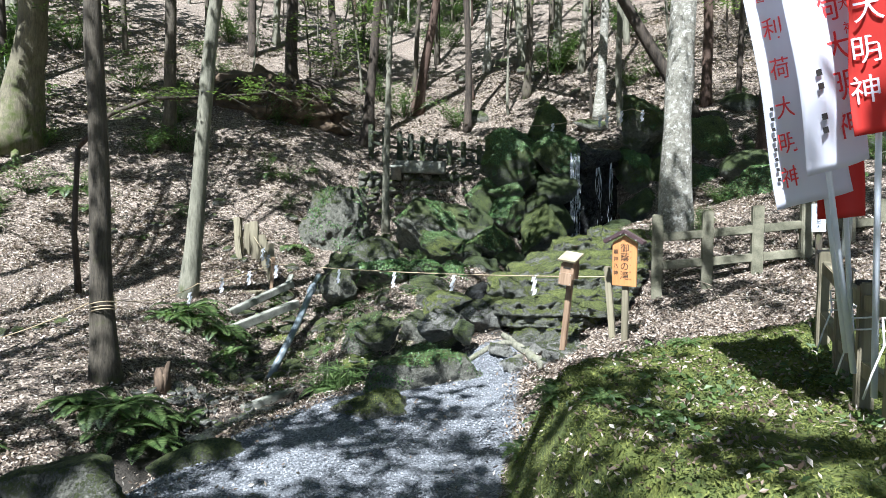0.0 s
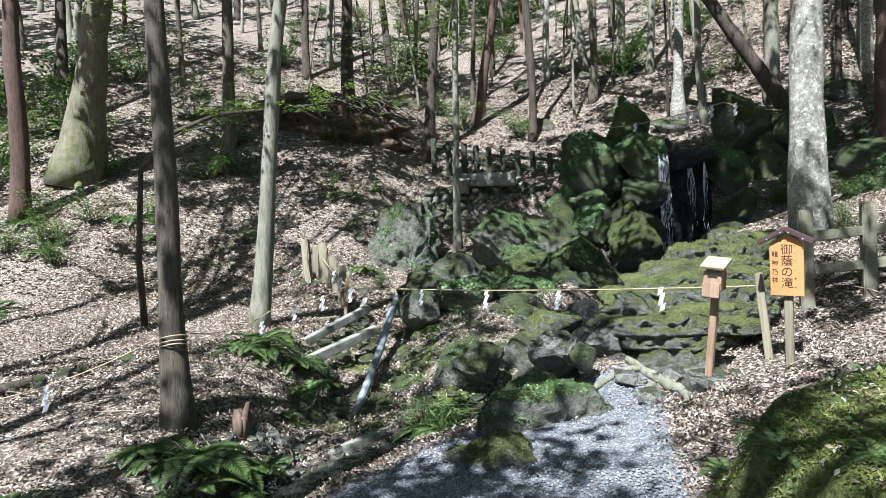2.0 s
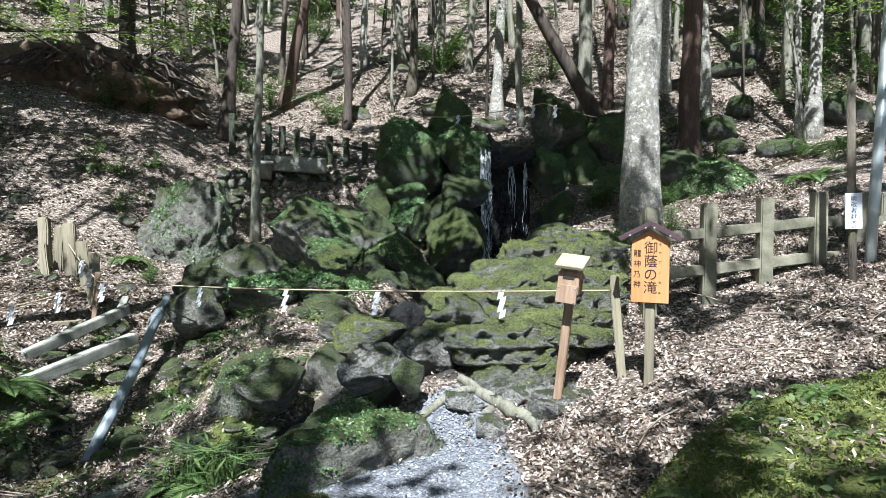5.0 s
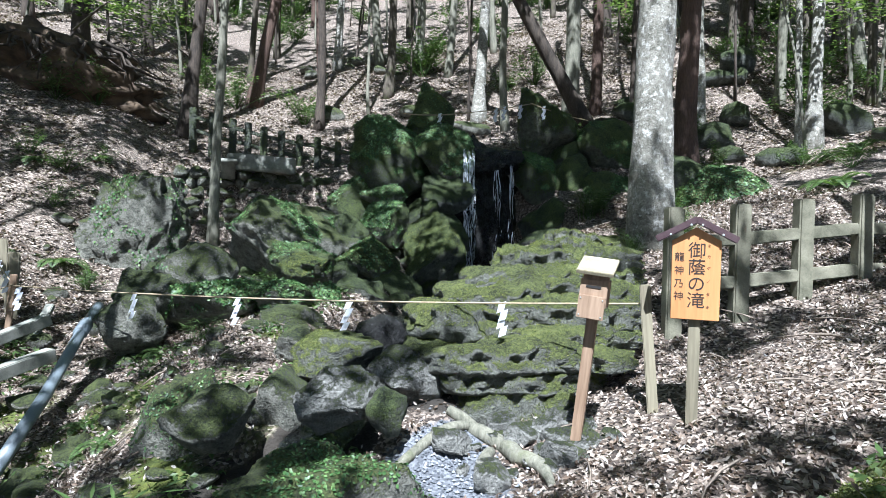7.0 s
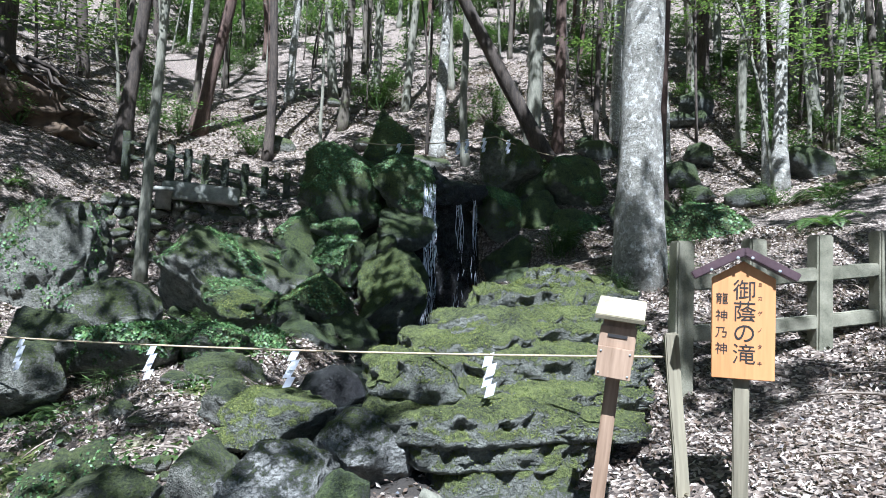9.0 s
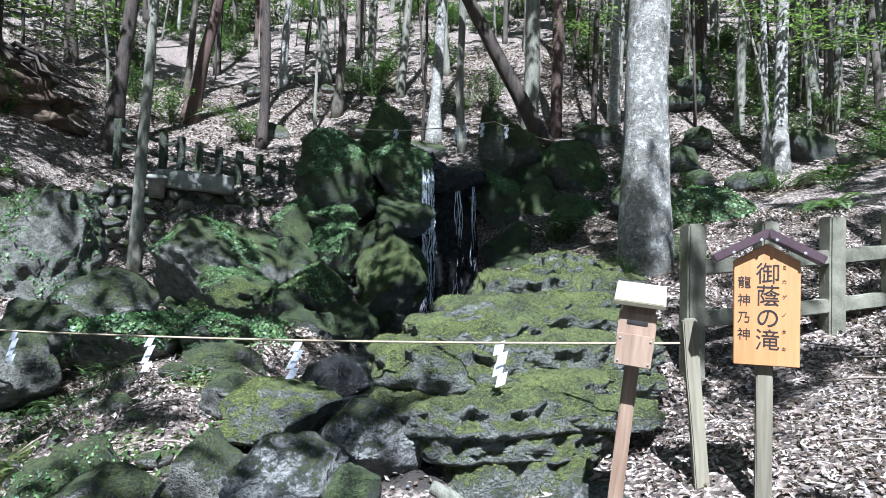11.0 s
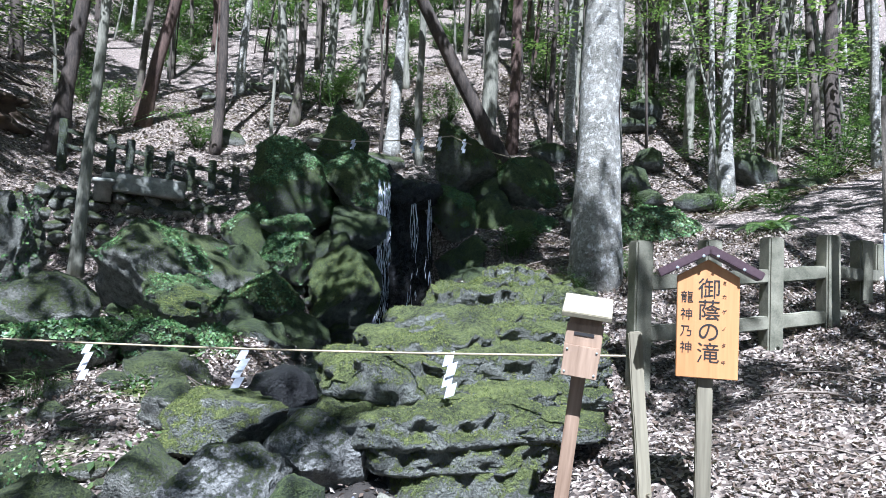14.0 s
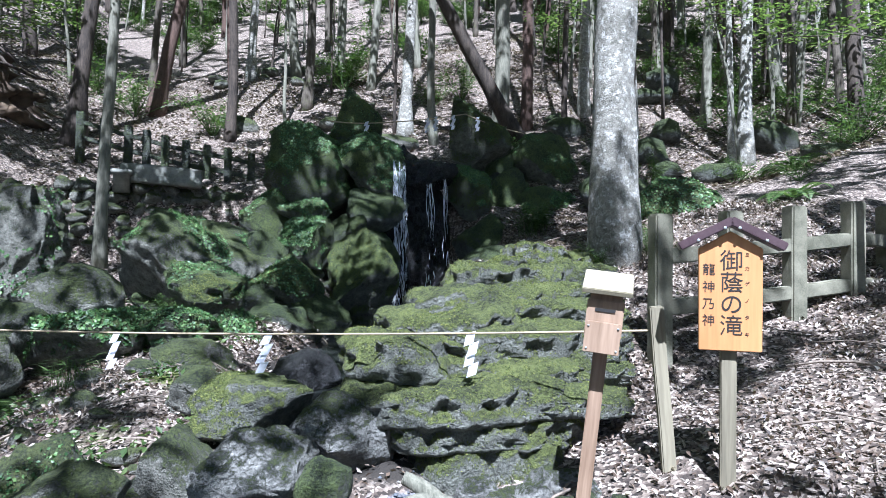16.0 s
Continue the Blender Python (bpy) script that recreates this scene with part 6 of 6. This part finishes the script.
spots += [(rng.uniform(9, 20), rng.uniform(9, 20), rng.uniform(0.8, 1.8)) for _ in range(30)]
spots += [(rng.uniform(-38, 45), rng.uniform(34, 66), rng.uniform(2.5, 5.0)) for _ in range(230)]
spots += [(rng.uniform(9, 30), rng.uniform(11, 30), rng.uniform(0.7, 2.0)) for _ in range(70)]
far_bushes = []
for x, y, s in spots:
    m = pose(x, y, ground(x, y), 0, 0, rng.uniform(0, 360)) @ Matrix.Scale(s, 4)
    if y > 29 or x > 17 or x < -17:
        far_bushes.append((rng.choice(BUSHES), m))
        continue
    ob = new("bush", rng.choice(BUSHES))
    ob.matrix_world = m
    tagged(ob, "leafy green evergreen shrub of the wood floor", "shrub", "shrubs of the wood")
joined("far_undergrowth", far_bushes, M_FERN, "sunlit undergrowth of the far wood", "undergrowth")

# ---- creepers on boulders ----
for ob, n, s, patch in ((up_left, 9500, 0.026, -0.2), (up_mid, 6000, 0.025, -0.2), (side_right, 4600, 0.025, -0.15), (right2, 3000, 0.024, -0.05), (low_right, 4600, 0.024, -0.1), (up_right, 1500, 0.024, 0.1), (spire, 1200, 0.024, 0.0), (green, 8000, 0.032, -1), (pale, 3600, 0.028, 0.12), (gm, 3600, 0.028, -0.2), (g17, 1300, 0.026, -0.1), (g18, 1500, 0.026, -0.1), (m20, 1200, 0.024, -0.1), (r13, 1100, 0.030, -0.2), (r15, 1300, 0.028, -0.2), (lich, 900, 0.028, 0.05), (bank_ivy, 2600, 0.032, -0.6), (r18, 2400, 0.020, -0.8), (flat, 3200, 0.020, -0.25), (cone, 900, 0.018, 0.0), (sqr, 1300, 0.04, 0.1)):
    ivy(ob, n, s, int(n / 7), patch=patch, up=-0.1 if ob in (green, bank_ivy, sqr) else 0.12)


for ob, n, s, patch in (*((q, 4600, 0.010, -0.15) for q in slab_layers), (mid, 4000, 0.009, 0.0), (tri, 9000, 0.013, -0.2), (fr, 6000, 0.010, -0.05), (r13, 3000, 0.012, 0.0), (m20, 3500, 0.011, -0.1), (spire, 3000, 0.013, -0.05), (up_right, 3500, 0.013, 0.0)):
    ivy(ob, n, s, int(n / 11), name="moss", patch=patch, up=0.22, material=M_MOSS, label="short yellow-green moss tufts on a boulder", grow=0.003, rise=0.8)


# ---- leaf litter, moss and gravel ----
def scatter(name, count, box4, size, seed, keep, material, flat=0.35, label="", category="", ratio=0.45, lift=0.012):
    rng = random.Random(seed)
    v, f = [], []
    while len(f) < 2 * count:
        x, y = rng.uniform(box4[0], box4[1]), rng.uniform(box4[2], box4[3])
        if rng.random() > keep(x, y):
            continue
        n = (Vector((0, 0, 1)) + unit(rng) * flat).normalized()
        d = unit(rng)
        d = (d - n * d.dot(n)).normalized()
        s = size * rng.uniform(0.6, 1.35)
        r = noise.noise(Vector((x * 1.3, y * 1.3, 0))) * 0.05
        leaf_quads(v, f, Vector((x, y, ground(x, y) + r * (1 - 0.75 * lane(x, y)) + (cushions(x, y, cover(x, y)[1]) if x > 0 and y < 6 else 0.0) + rng.uniform(0, lift) + 0.004)) - d * s * 0.5, d, n, s, s * ratio, rng.uniform(-0.1, 0.35))
    ob = link_mesh(name, v, f, material, smooth_faces=False)
    return tagged(ob, label, category, kind="stuff")


def litter_here(x, y):
    c = cover(x, y)
    patchy = 0.55 + 0.9 * noise.noise(Vector((x * 0.8, y * 0.8, 3)))
    return max(0.0, 1 - 0.98 * c[0] - 0.80 * c[1] - 0.9 * c[2]) * min(1.0, max(0.15, patchy))


scatter("leaf_litter", 165000, (-7.5, 5.5, 2.0, 12.5), 0.037, 61, litter_here, M_LITTER, 0.95, "dry brown and bleached fallen leaves", "leaf litter", lift=0.03)
scatter("leaf_litter", 75000, (-14, 14, 10.0, 24), 0.085, 62, litter_here, M_LITTER, 0.45, "dry brown fallen leaves on the slope", "leaf litter", lift=0.04)
scatter("moss", 80000, (0.2, 4.3, 1.6, 5.9), 0.026, 63, lambda x, y: cover(x, y)[1] * max(0, 0.75 + noise.noise(Vector((x * 3, y * 3, 1)))), M_MOSS, 1.6, "short yellow-green moss cushion on the mound", "moss", 0.3, 0.01)
scatter("leaf_litter", 1300, (0.2, 4.3, 1.6, 5.5), 0.036, 65, lambda x, y: cover(x, y)[1] * max(0.0, 0.25 + 1.3 * noise.noise(Vector((x * 1.9, y * 1.9, 14)))), M_LITTER, 0.5, "pale fallen leaves lying on the moss", "leaf litter", lift=0.03)
scatter("small_weeds", 1500, (0.2, 4.3, 1.6, 5.5), 0.045, 66, lambda x, y: cover(x, y)[1] * max(0.0, noise.noise(Vector((x * 2.2, y * 2.2, 31)))), M_FERN, 0.8, "small green seedlings growing through the moss", "weeds", 0.6, 0.06)
scatter("small_weeds", 2600, (-3.5, 0.4, 6.8, 10.5), 0.05, 64, lambda x, y: max(0, noise.noise(Vector((x * 1.7, y * 1.7, 6)))) * (1 - lane(x, y)), M_FERN, 0.8, "small green seedlings and weeds on the bank", "weeds", 0.6, 0.08)

rng = random.Random(71)
v, f = [], []
while len(v) < 6 * 15000:
    x, y = rng.uniform(-2.4, 1.0), rng.uniform(2.2, 7.2)
    if rng.random() > lane(x, y):
        continue
    s = rng.uniform(0.006, 0.016)
    b, z = len(v), ground(x, y) + 0.004
    a = rng.uniform(0, 6.28)
    cx, sx = math.cos(a) * s, math.sin(a) * s
    v += [(x + cx, y + sx, z), (x - sx * 0.8, y + cx * 0.8, z), (x - cx, y - sx, z), (x + sx * 0.8, y - cx * 0.8, z), (x, y, z + s * 0.75), (x, y, z - s)]
    f += [(b, b + 1, b + 4), (b + 1, b + 2, b + 4), (b + 2, b + 3, b + 4), (b + 3, b, b + 4)]
tagged(link_mesh("gravel", v, f, M_PEBBLE, smooth_faces=False), "loose blue-grey gravel chippings of the path", "gravel", kind="stuff")

rng = random.Random(72)
lines = []
for _ in range(420):
    x, y = rng.uniform(-7, 5.5), rng.uniform(5.5, 13)
    if lane(x, y) > 0.3 or cover(x, y)[1] > 0.3:
        continue
    a, ln = rng.uniform(0, 6.28), rng.uniform(0.12, 0.6)
    pts = []
    for q in (0, 0.33, 0.66, 1):
        px, py = x + math.cos(a + q * 0.3) * ln * q, y + math.sin(a + q * 0.3) * ln * q
        pts.append((px, py, ground(px, py) + 0.03 + 0.02 * math.sin(q * 3)))
    r = rng.uniform(0.003, 0.009)
    lines.append((pts, [r, r, r * 0.8, r * 0.5]))
tagged(tubes("dead_twigs", lines, M_TWIG, sides=4), "dead twigs lying in the leaf litter", "twigs", kind="stuff")
